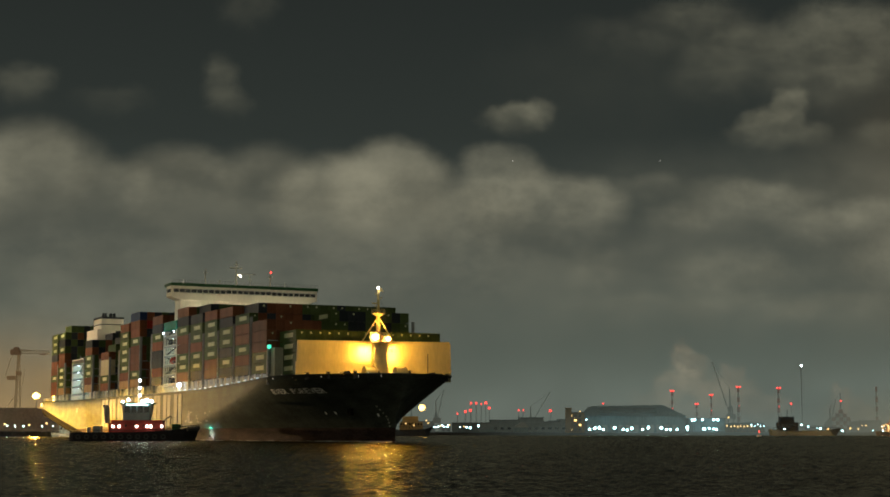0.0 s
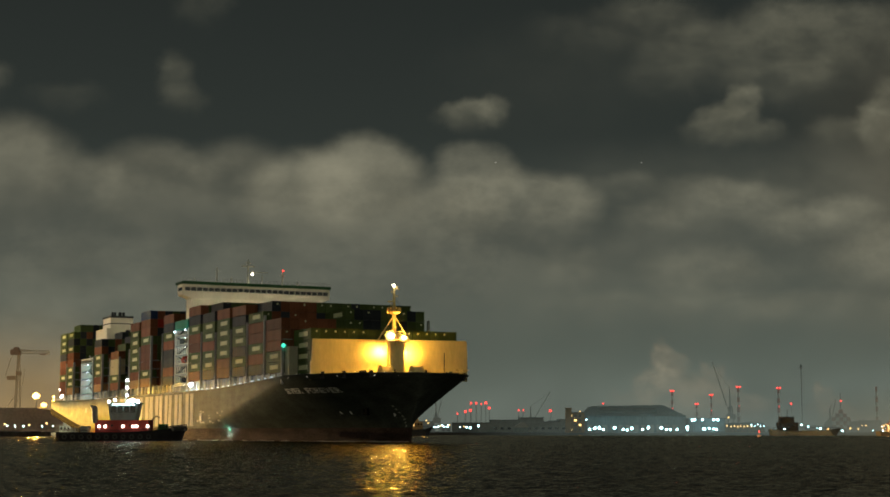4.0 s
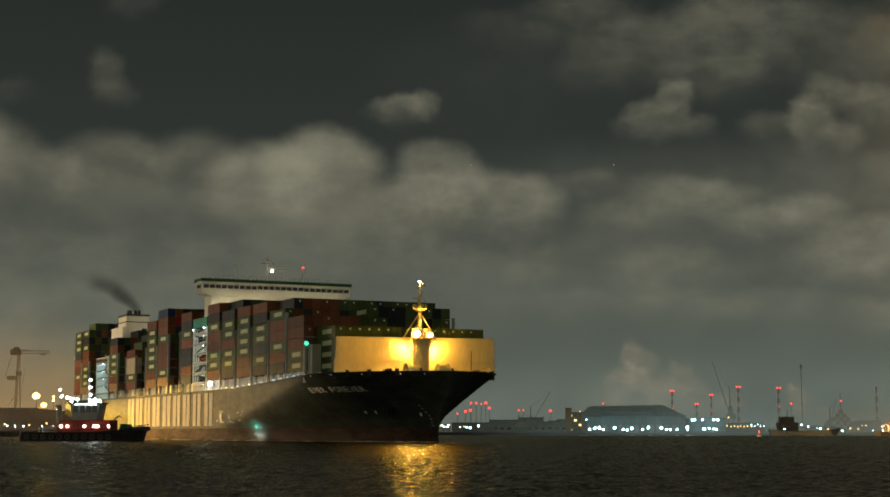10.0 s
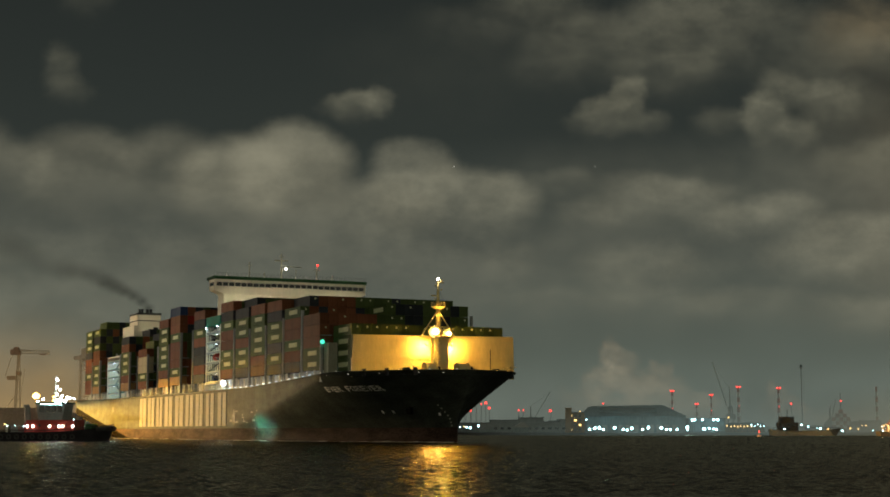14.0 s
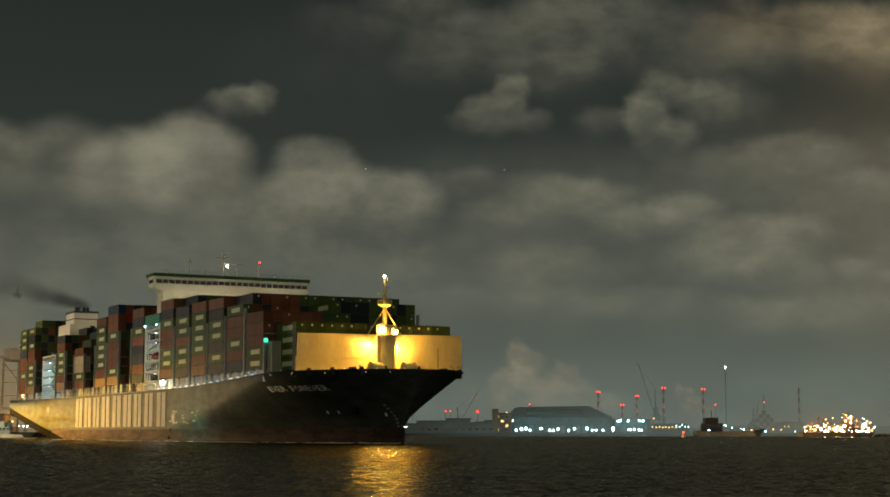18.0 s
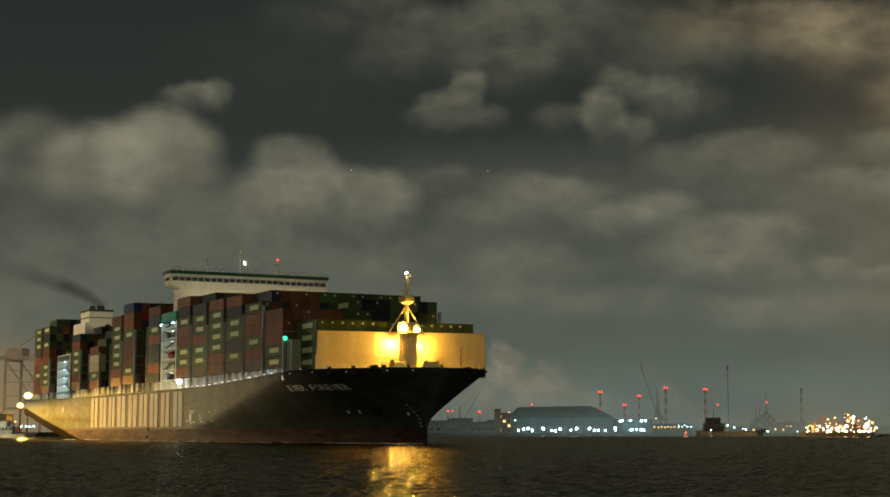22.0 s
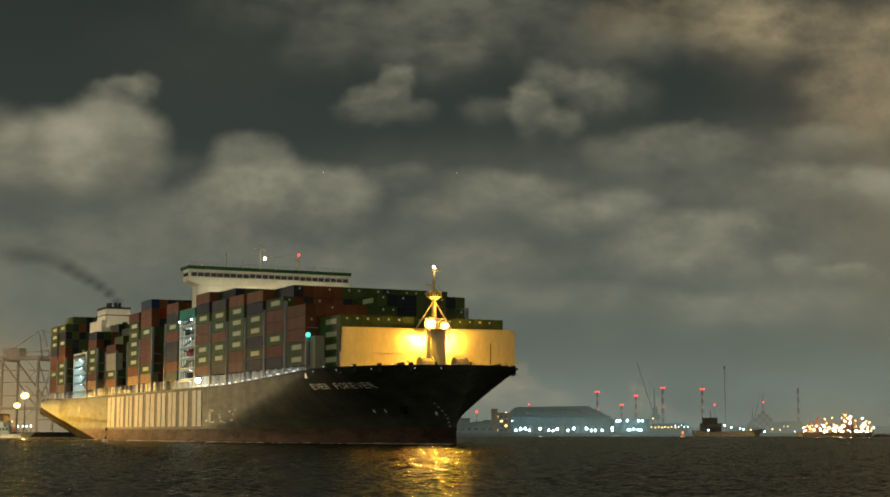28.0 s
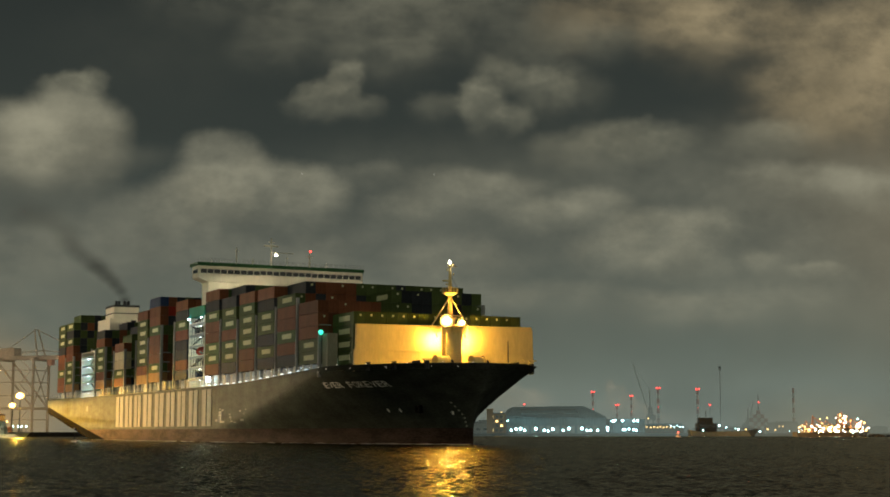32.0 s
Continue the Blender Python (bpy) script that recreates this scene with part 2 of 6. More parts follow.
def water_sheet():
    """One sheet to the horizon, fanned out from the tripod, with a short chop in it."""
    rg = np.random.RandomState(4)
    d, rows = 34.0, []
    while d < 4900:
        rows.append(d)
        d *= 1.0024 if 56 < d < 950 else 1.008
    rows = np.array(rows + [4900.0])
    tang = np.concatenate([[-40, -8, -2.5, -1.2, -0.7, -0.5], np.arange(-0.36, 0.3601, 0.0018), [0.5, 0.7, 1.2, 2.5, 8, 40]])
    Y, T = np.meshgrid(rows, tang, indexing="ij")
    X = np.clip(T * Y, -4900, 4900)
    Z = np.zeros_like(X)
    step = np.where(Y < 950, 0.0024, 0.008) * Y
    for k in range(60):
        lam = 0.5 * 1.075 ** k
        a = rg.normal(1.2, 1.1)
        kx, ky = 2 * np.pi / lam * math.cos(a), 2 * np.pi / lam * math.sin(a)
        amp = 0.105 * lam / (2 * np.pi) / (1 + (lam / (2.2 * step + 0.35)) ** 2)
        Z += amp * np.exp(-(1.3 * step / lam) ** 2) * np.sin(kx * X + ky * Y + rg.uniform(0, 6.28))
    Z[:, :6] = 0
    Z[:, -6:] = 0
    ny, nx = X.shape
    me = bpy.data.meshes.new("water")
    me.vertices.add(nx * ny)
    me.vertices.foreach_set("co", np.stack([X, Y, Z], -1).astype(np.float32).ravel())
    idx = np.arange(nx * ny).reshape(ny, nx)
    quads = np.stack([idx[:-1, :-1], idx[:-1, 1:], idx[1:, 1:], idx[1:, :-1]], -1).reshape(-1, 4)
    me.loops.add(quads.size)
    me.loops.foreach_set("vertex_index", quads.ravel().astype(np.int32))
    me.polygons.add(len(quads))
    me.polygons.foreach_set("loop_start", np.arange(0, quads.size, 4, dtype=np.int32))
    me.polygons.foreach_set("use_smooth", np.ones(len(quads), dtype=bool))
    me.materials.append(water_material())
    me.update()
    me.validate()
    return tagged(new("water", me), "dark choppy harbour water at night", "water", kind="structure")


water = water_sheet()

# ---------------------------------------------------------------- the container ship
# x runs forward from 200 m ahead of the stern, y to port, z up from the waterline
ship = thing("container_ship", "large green container ship stacked with boxes, lit by deck floods", "container ship")
BEAM = 24.2
RAIL = 16.7


def lerp(a, b, k):
    return a + (b - a) * k


def half_breadth(s, z):
    """Half the hull's width s metres from the stern, z metres above the water."""
    k = max(0.0, min(1.0, (z - 3.0) / (RAIL - 3.0)))
    start, end = lerp(215, 296, k ** 0.8), 322.8 + 7.7 * max(0.0, (z - 6) / (RAIL - 6)) ** 0.9
    if s <= 40:
        u = (40 - s) / 40
        low = max(0.0, min(1.0, (14 - z) / 14))
        return BEAM * (1 - 0.025 * u ** 2 - 0.06 * low ** 1.4 * u)
    if s <= start:
        return BEAM
    u = min(1.0, (s - start) / (end - start))
    p, q = lerp(1.75, 2.0, k), lerp(0.95, 0.60, k)
    return BEAM * (1 - u ** p) ** q


def bow_end(z):
    return 322.8 + 7.7 * max(0.0, (z - 6) / (RAIL - 6)) ** 0.9


def deck_height(s):
    """The top of the hull: low amidships, rising to the bow bulwark."""
    if s < 235:
        return 14.7 + 0.7 * max(0, (60 - s) / 60)
    return 14.7 + (RAIL - 14.7) * min(1, (s - 235) / 65) ** 1.2


def bottom_height(s):
    """The underside: the stern is cut up clear of the water."""
    return max(-3.0, 9.9 - 0.127 * max(0.0, s - 6))


def hull_shell(low, high, rows):
    """Both sides of the hull between two heights, closed at the stern."""
    stations = [2, 6, 12, 20, 30, 40, 50, 56, 62, 70, 78, 90, 100, 108] + list(range(120, 211, 15)) + [215 + 4 * i for i in range(20)]
    stations += [294, 297, 300, 303, 306, 309, 312, 315, 317.5, 320, 322, 323.5, 325, 326.5, 327.5, 329, 330, 330.3, 330.5]
    sh = Shape()
    for side in (-1, 1):
        n = len(sh.v)
        for s in stations:
            z0, z1 = max(low, bottom_height(s)), min(high, deck_height(s))
            z0 = min(z0, z1)
            for r in range(rows + 1):
                z = lerp(z0, z1, r / rows)
                e = min(s, bow_end(z))
                sh.v.append((e - 200, side * (0.0 if s >= bow_end(z) else half_breadth(s, z)), z))
        for i in range(len(stations) - 1):
            for r in range(rows):
                a = n + i * (rows + 1) + r
                q = (a, a + rows + 1, a + rows + 2, a + 1)
                sh.f.append(q if side < 0 else q[::-1])
    k = (len(stations)) * (rows + 1)
    for r in range(rows):
        sh.f.append((r, r + 1, k + r + 1, k + r))
    for i in range(13):
        a = i * (rows + 1)
        sh.f.append((a, k + a, k + a + rows + 1, a + rows + 1))
    return sh


part("hull", hull_shell(3.5, 40, 14), HULL, ship, "dark green steel hull with a flared bow", smooth=True)
part("boot_topping", hull_shell(-3.0, 3.5, 4), BOOT, ship, "rust-red boot topping along the waterline", smooth=True)

# dark strip painted in where the hull under the stern lies in shade
band = Shape()
for i in range(26):
    q = 2 + 4 * i
    for dz, out in ((2.2, 0.12), (0.0, 0.15), (-1.2, -1.2)):
        z = max(bottom_height(q) + dz, -3)
        band.v.append((q - 200, -half_breadth(q, z) - out, z))
for i in range(25):
    band.f += [(3 * i + r, 3 * i + 1 + r, 3 * i + 4 + r, 3 * i + 3 + r) for r in (0, 1)]
part("stern_knuckle", band, BLACKPAINT, ship, "dark strip painted in for the shade under the cut-up stern")

# weather deck and forecastle deck
dk = Shape()
rings = [2, 20, 60, 120, 180, 235, 260, 280, 292, 300, 306, 312, 318, 323, 328, 330.2]
for s in rings:
    z = deck_height(s) - (1.1 if s > 235 else 0.15)
    w = half_breadth(s, z + 0.8) - 0.25
    dk.v += [(s - 200, -max(w, 0.1), z), (s - 200, max(w, 0.1), z)]
for i in range(len(rings) - 1):
    dk.f.append((2 * i, 2 * i + 2, 2 * i + 3, 2 * i + 1))
part("weather_deck", dk, DECK, ship)

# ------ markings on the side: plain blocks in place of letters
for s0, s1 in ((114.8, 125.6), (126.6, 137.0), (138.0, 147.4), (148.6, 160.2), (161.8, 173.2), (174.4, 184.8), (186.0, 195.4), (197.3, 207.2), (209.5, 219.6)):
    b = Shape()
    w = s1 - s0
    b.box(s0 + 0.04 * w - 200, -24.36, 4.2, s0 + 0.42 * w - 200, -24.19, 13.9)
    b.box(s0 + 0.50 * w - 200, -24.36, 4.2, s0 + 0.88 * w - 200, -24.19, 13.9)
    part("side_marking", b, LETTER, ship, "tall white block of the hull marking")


def on_hull(s, z, out=0.04):
    return (s - 200, -half_breadth(s, z) - out, z)


def hull_patch(s0, s1, z0, z1, n=3, lean=0.0):
    """A painted patch that follows the starboard bow."""
    b = Shape()
    for i in range(n + 1):
        s = lerp(s0, s1, i / n)
        for z in (z0, z1):
            b.v.append(on_hull(s + lean * (z - z0), z, 0.06))
    for i in range(n):
        b.f.append((2 * i, 2 * i + 2, 2 * i + 3, 2 * i + 1))
    return b


rub = random.Random(21)
for i in range(16):
    s, z = rub.uniform(221, 248), rub.uniform(5.0, 9.0)
    part("scuff_mark", hull_patch(s, s + rub.uniform(0.6, 2.2), z - 0.02 * (s - 221), z - 0.02 * (s - 221) + rub.uniform(0.15, 0.55), lean=0.6), LETTER, ship, "pale scuff where tugs push")
NAME_FROM, NAME_TO = 294.2, 313.0


def name_letter(char, s0, s1, z0, z1):
    """One painted letter that follows the flare of the starboard bow."""
    font = bpy.data.curves.new("name_letter", "FONT")
    font.body = char
    tmp = bpy.data.objects.new("name_letter", font)
    me = bpy.data.meshes.new_from_object(tmp)
    bpy.data.objects.remove(tmp)
    xs, ys = [v.co.x for v in me.vertices], [v.co.y for v in me.vertices]
    for v in me.vertices:
        z = lerp(z0, z1, (v.co.y - min(ys)) / (max(ys) - min(ys)))
        v.co = on_hull(lerp(s0, s1, (v.co.x - min(xs)) / (max(xs) - min(xs))) + 0.1 * (z - z0), z, 0.09)
    me.materials.append(NAMEPAINT)
    part("name_letter", me, None, ship, "white letter of the name on the bow")


STEP = (NAME_TO - NAME_FROM) / 12
for i, char in enumerate("EVER FOREVER"):
    if char != " ":
        name_letter(char, NAME_FROM + i * STEP, NAME_FROM + (i + 0.84) * STEP, 12.15, 13.35)

for s, z in ((304.4, 6.9), (307.5, 6.9), (319.0, 6.3)):
    part("thruster_mark", hull_patch(s, s + 0.5, z, z + 0.7, lean=0.5), NAMEPAINT, ship, "small white thruster mark on the bow")
for k in range(7):
    part("draught_mark", hull_patch(321.2 - 0.1 * k, 321.6 - 0.1 * k, 3.8 + 0.8 * k, 4.1 + 0.8 * k), SCREEN, ship, "pale draught mark at the stem")

# ------ stacked boxes
L, WD, HT = 12.19, 2.44, 2.62


def container_mesh(name, material):
    """A forty-foot box: corner posts and rails proud of ribbed walls, door bars at the front end."""
    sh = Shape()
    sh.box(0.06, -WD / 2 + 0.05, 0.10, L - 0.06, WD / 2 - 0.05, HT - 0.05)
    for x in (0, L - 0.16):
        for y in (-WD / 2, WD / 2 - 0.16):
            sh.box(x, y, 0, x + 0.16, y + 0.16, HT)
    for z in (0, HT - 0.12):
        sh.box(0.16, -WD / 2, z, L - 0.16, -WD / 2 + 0.1, z + 0.12)
        sh.box(L - 0.1, -WD / 2 + 0.16, z, L, WD / 2 - 0.16, z + 0.12)
    for y in (-0.6, -0.25, 0.25, 0.6):
        sh.box(L - 0.05, y - 0.03, 0.15, L + 0.01, y + 0.03, HT - 0.15)
    return sh.mesh(name, material)


BOXMESH = {k: container_mesh("container", m) for k, m in BOX.items()}
MARKMESH = Shape().box(0, -0.02, 0, 6.3, 0, 1.1).mesh("marking_panel", MARK)
ENDMARK = Shape().box(0, -0.22, 0, 0.02, 0.22, 0.42).mesh("end_marking", MARK)
COLOURNAME = {"g": "green", "b": "rust-brown", "d": "slate-grey", "c": "cream", "t": "tan", "r": "red", "u": "dark blue"}
rng = random.Random(11)

# each bay: place of its after end, starboard edge, height of its foot, outer stack from the bottom up, tiers of the rows from starboard inwards
BAYS = [
    ("A1", 20.5, 23.9, 17.3, "bbgbbdggg", [9] + [9] * 18),
    ("A2", 34.2, 23.9, 17.3, "tgggbbgdg", [9] + [10] * 18),
    ("A3", 83.0, 23.9, 17.3, "tbgggbd", [7] + [7, 7, 8, 8, 8] + [8] * 13),
    ("A4", 109.5, 23.9, 17.2, "bgccb", [5, 6, 7, 7] + [7] * 15),
    ("A5", 138.2, 23.9, 17.2, "tbgggggbg"[:8], [8] * 19),
    ("A6", 152.6, 23.9, 17.4, "tgbbbgbbu", [9, 9, 9] + [9] * 16),
    ("A7", 181.2, 23.9, 17.2, "dbddbgdb", [8] + [8] * 18),
    ("B1", 210.4, 23.9, 17.7, "bggbbgdb", [8] * 19),
    ("B2", 224.8, 23.9, 17.6, "dggbggd", [7, 8] + [8] * 17),
    ("B3", 239.2, 23.9, 17.6, "bbggggb", [7] * 19),
    ("B4", 253.5, 23.9, 17.5, "dgdggdb", [7] + [7, 7, 7] + [7] * 15),
    ("B5", 267.9, 23.9, 17.5, "dbgbbg", [6] + [7] * 16 + [4] * 2),
    ("B6", 282.4, 23.9, 17.6, "ggbbb", [5, 5, 5, 5, 5, 5, 5] + [6] * 9 + [4] * 3),
    ("F", 295.2, 20.6, 17.1, "gggg", [4] * 16),
]
TIER = 2.80
inner = {}
for bay, s0, edge, foot, outer, rows in BAYS:
    for r, tiers in enumerate(rows):
        y = -(edge - WD / 2 - 2.52 * r)
        for t in range(tiers):
            z = foot + TIER * t
            if r == 0 and t < len(outer):
                c = outer[t]
            else:
                c = rng.choice({"F": "gggg", "A1": "ggdg", "A2": "gggddb"}.get(bay, "gggbbbddgbddb"))
            if bay in ("B5", "B6") and r:
                c = rng.choice("bbbd" if r < 6 else "ggdgg")
            if bay == "B6" and r == 7:
                c = "g"
            if bay == "A6" and r == 1 and t == 7:
                c = "r"
            near = r == 0 or (bay in ("A2", "A6", "A7", "A4") and r <= 2 and t >= 4) or (bay in ("F", "B6", "B5") and t >= tiers - 2) or (bay in ("B2", "B4") and t == tiers - 1)
            near = near or (bay == "B6" and t >= tiers - 3 and r < 12)
            if near:
                ob = part("container", BOXMESH[c], None, ship, COLOURNAME[c] + " ribbed steel container", at=(s0 - 200, y, z))
                ob.scale = (0.995, 1, (TIER - 0.09) / HT)
                side_open = r == 0 or (bay == "B6" and r == 7)
                if c == "g" and side_open:
                    part("marking_panel", MARKMESH, None, ob, "pale marking on the side", at=(3.6, -WD / 2, 0.85))
                if bay in ("F", "B6", "B5") and rng.random() < (0.85 if bay == "F" else 0.55 if c == "g" else 0.2):
                    part("end_marking", ENDMARK, None, ob, "", at=(L, 0.3, 1.7))
            else:
                inner.setdefault(c, Shape()).box(s0 + 0.03 - 200, y - WD / 2 + 0.03, z + 0.02, s0 + L - 200, y + WD / 2 - 0.03, z + TIER - 0.03)
for c, sh in inner.items():
    tagged(part("stowed_cargo", sh, BOX[c], ship, "stowed " + COLOURNAME[c] + " containers"), kind="stuff")

# ------ hatch coamings and lashing bridges between the bays
for bay, s0, edge, foot, outer, rows in BAYS:
    part("hatch_coaming", Shape().box(s0 - 200, -edge + 1.6, 14.5, s0 + L - 200, edge - 1.6, foot - 0.03), COAMING, ship, "pale grey hatch coaming")
POST = Shape().box(-0.28, -0.35, 0, 0.28, 0.35, 1.0).mesh("lashing_post", STEEL)
RUNG = Shape().box(-0.12, 0, -0.1, 0.12, 2.6, 0.1).mesh("lashing_rung", STEEL)
for s, top in ((33.4, 30), (47.0, 30), (81.8, 31), (96.2, 31), (108.2, 29), (122.8, 29), (136.8, 31), (151.4, 31), (166.0, 34), (180.0, 34), (223.7, 32), (238.0, 31), (252.5, 31), (266.8, 32), (281.2, 33), (295.2, 24)):
    ob = part("lashing_bridge", Shape().box(s - 0.4 - 200, -22.9, 17.3, s + 0.4 - 200, 22.9, 17.7), STEEL, ship, "grey steel lashing bridge between stacks")
    for y in (-23.7, 23.7):
        p = part("lashing_post", POST, None, ob, at=(s - 200, y, 14.6))
        p.scale = (1, 1, top - 14.6)
        if y < 0:
            for k in range(3):
                part("lashing_rung", RUNG, None, ob, at=(s - 200, y, 20.4 + 2.8 * k))

# ------ side passage: stanchions, rail and small lamps along the deck edge
STAN = Shape().box(-0.16, -0.2, 0, 0.16, 0.2, 2.6)
STAN.box(-0.45, -0.25, 2.2, 0.45, 0.25, 2.6)
STANMESH = STAN.mesh("passage_stanchion", WHITE)
for i in range(40):
    s = 92 + 5.2 * i
    if s < 292:
        part("passage_stanchion", STANMESH, None, ship, at=(s - 200, -(half_breadth(s, 16) - 0.75), deck_height(s) - 0.1))
TUBE = Shape().box(-0.55, -0.05, 0, 0.55, 0.05, 0.14).mesh("passage_lamp", L_PASSAGE)
for i in range(38):
    if i < 21 and i % 4:
        continue
    part("passage_lamp", TUBE, None, ship, "white passage lamp", at=(94.6 + 5.2 * i - 200, -22.62, 16.95))
DASH = Shape().box(-0.9, -0.08, 0, 0.9, 0.08, 0.22).mesh("edge_lamp", L_EDGE)
for i in range(22, 38):
    s = 94.6 + 5.2 * i
    part("edge_lamp", DASH, None, ship, "bluish lamp low on the deck edge", at=(s - 200, -(half_breadth(s, 15.5) - 0.45), deck_height(s) + 0.18))
rail = Shape()
for z in (0.5, 1.05):
    for s in range(4, 290, 6):
        rail.box(s - 200, -(half_breadth(s, 15.5) - 0.1), deck_height(s) + z, s + 6 - 200, -(half_breadth(s, 15.5) - 0.16), deck_height(s) + z + 0.06)
for s in range(4, 292, 3):
    rail.box(s - 200, -(half_breadth(s, 15.5) - 0.1), deck_height(s), s + 0.08 - 200, -(half_breadth(s, 15.5) - 0.18), deck_height(s) + 1.1)
part("side_railing", rail, WHITE, ship, "white pipe railing along the deck edge")

# ------ breakwater on the forecastle
bw = Shape()
bw.box(307.8 - 200, -20.9, 15.4, 308.3 - 200, 22.3, 20.0)
part("breakwater_lower_panel", bw, CREAM, ship, "buff breakwater plating")
bw = Shape()
bw.v = [(x, y, z) for x, y, z in ((107.7, -20.6, 20.03), (107.7, 22.3, 20.03), (107.7, 22.2, 25.3), (107.7, 21.8, 25.95), (107.7, -20.4, 25.5))]
bw.v += [(x + 0.55, y, z) for x, y, z in bw.v]
bw.f = [(4, 3, 2, 1, 0), (5, 6, 7, 8, 9)] + [(i, (i + 1) % 5, 5 + (i + 1) % 5, 5 + i) for i in range(5)]
part("breakwater_upper_panel", bw, CREAM, ship, "buff breakwater plating")
for y in (-17, -12, -7, 7, 12, 17):
    part("breakwater_bracket", Shape().prism([(107.7, 15.6), (107.7, 25.2), (107.0, 25.2), (105.6, 15.6)], y - 0.08, y + 0.08), CREAM, ship)

part("wall_stiffener", Shape().box(108.25, -20.7, 19.9, 108.5, 22.2, 20.15), CREAM, ship)
part("wall_stiffener", Shape().box(108.25, -20.4, 25.35, 108.45, 20.9, 25.5), CREAM, ship)
# rubbing strakes and a shell door on the side
for z, a, b in ((9.2, 40, 214), (12.6, 12, 112), (6.4, 60, 112)):
    part("rubbing_strake", Shape().box(a - 200, -24.23, z, b - 200, -24.18, z + 0.12), HULL, ship)
part("pilot_door", Shape().box(24.5, -24.26, 5.2, 27.0, -24.15, 8.0), DARKSTEEL, ship, "dark shell door in the side")
part("pilot_door", Shape().box(-128.5, -24.26, 9.8, -125.0, -24.15, 11.6), DARKSTEEL, ship, "dark shell door in the side")

# ------ foremast
mast = part("foremast", Shape().box(110.6, -1.4, 15.5, 112.6, 2.3, 25.7).box(110.9, -0.7, 25.7, 112.3, 1.0, 27.2), CREAM, ship, "buff foremast on a box base")
part("mast_pole", Shape().bar((111.5, 0.1, 27), (111.5, 0.1, 33), 0.56, 0.44, 12).bar((111.5, 0.1, 33), (111.5, 0.1, 38.6), 0.40, 0.26, 12), CREAM, mast, smooth=True)
part("mast_platform", Shape().bar((111.5, 0.1, 31.9), (111.5, 0.1, 32.5), 0.7, 1.7, 14).bar((111.5, 0.1, 32.5), (111.5, 0.1, 32.62), 1.75, 1.75, 14), CREAM, mast)
pr = Shape()
for i in range(12):
    a = 2 * math.pi * i / 12
    b = 2 * math.pi * (i + 1) / 12
    p, q = (111.5 + 1.7 * math.cos(a), 0.1 + 1.7 * math.sin(a)), (111.5 + 1.7 * math.cos(b), 0.1 + 1.7 * math.sin(b))
    pr.bar((*p, 32.6), (*p, 33.6), 0.05, sides=5)
    pr.bar((*p, 33.6), (*q, 33.6), 0.05, sides=5)
    pr.bar((*p, 33.1), (*q, 33.1), 0.04, sides=5)
part("platform_rail", pr, CREAM, mast)
part("mast_yard", Shape().box(111.2, -1.6, 35.0, 111.8, 0.1, 35.3), CREAM, mast)
part("mast_top", Shape().box(111.3, -0.4, 38.3, 111.7, 1.6, 38.5).bar((111.5, 0.9, 38.4), (111.5, 0.9, 39.0), 0.25, sides=8), CREAM, mast)
for y in (-5.8, 5.2):
    part("mast_stay", Shape().bar((112.2, y * 0.85, 24.8), (111.6, 0.1 + y * 0.06, 31.3), 0.13, sides=6), CREAM, mast)
for k in range(9):
    part("mast_rung", Shape().box(111.95, -0.18, 27.6 + 0.5 * k, 112.05, 0.42, 27.66 + 0.5 * k), CREAM, mast)
for y, z in ((-0.75, 34.2), (0.95, 36.4), (-0.6, 37.4)):
    part("mast_bracket", Shape().box(111.4, min(y, 0.1), z, 111.6, max(y, 0.1), z + 0.1).bar((111.5, y, z), (111.5, y, z + 0.5), 0.14, sides=8), CREAM, mast)
part("mast_brace", Shape().bar((112.0, -2.4, 27.6), (112.0, 2.4, 27.6), 0.12, sides=6), CREAM, mast)
part("rigging_wire", Shape().bar((111.5, 0.5, 36), (108.4, 8.6, 25.8), 0.04, sides=5).bar((111.5, -0.3, 36), (108.4, 6.4, 25.8), 0.04, sides=5), DARKSTEEL, mast)
part("masthead_lamp", Shape().ball((111.8, -0.1, 39.2), 0.32), L_MASTHEAD, mast, "white masthead lamp")
part("flood_lamp", Shape().ball((113.9, -1.55, 26.35), 0.58), L_FLOOD, mast, "glaring warm deck flood")
part("flood_lamp", Shape().ball((113.8, 1.95, 26.0), 0.38), L_FLOOD, mast, "glaring warm deck flood")
# plates added to keep the floods off the mast base and the boxes
part("lamp_platform", Shape().box(112.3, -1.5, 25.1, 114.6, 2.4, 25.2).box(112.3, -0.1, 24.0, 113.4, 0.3, 25.1), CREAM, mast)
for y, z, r in ((-1.55, 26.35, 1.5), (1.95, 26.0, 1.1)):
    part("flood_visor", Shape().bar((113.12, y, z), (113.2, y, z), r, sides=14).bar((111.9, y, z), (113.1, y, z), 0.2, sides=6), DARKSTEEL, mast, "added round plate that shields the boxes from the flood")
# hidden floods added to make the hot spots on the breakwater
for y in (-2.3, 4.5):
    fl = part("wall_flood", Shape().box(110.6, y - 0.4, 23.0, 110.9, y + 0.4, 23.5).box(109.9, y - 0.4, 23.5, 110.9, y + 0.4, 23.56).box(110.7, min(y, 0), 23.2, 110.8, max(y, 0), 23.3), CREAM, mast, "added hooded flood that lights the breakwater")
    part("flood_glass", Shape().box(110.52, y - 0.36, 23.04, 110.58, y + 0.36, 23.48), L_WALL, fl)
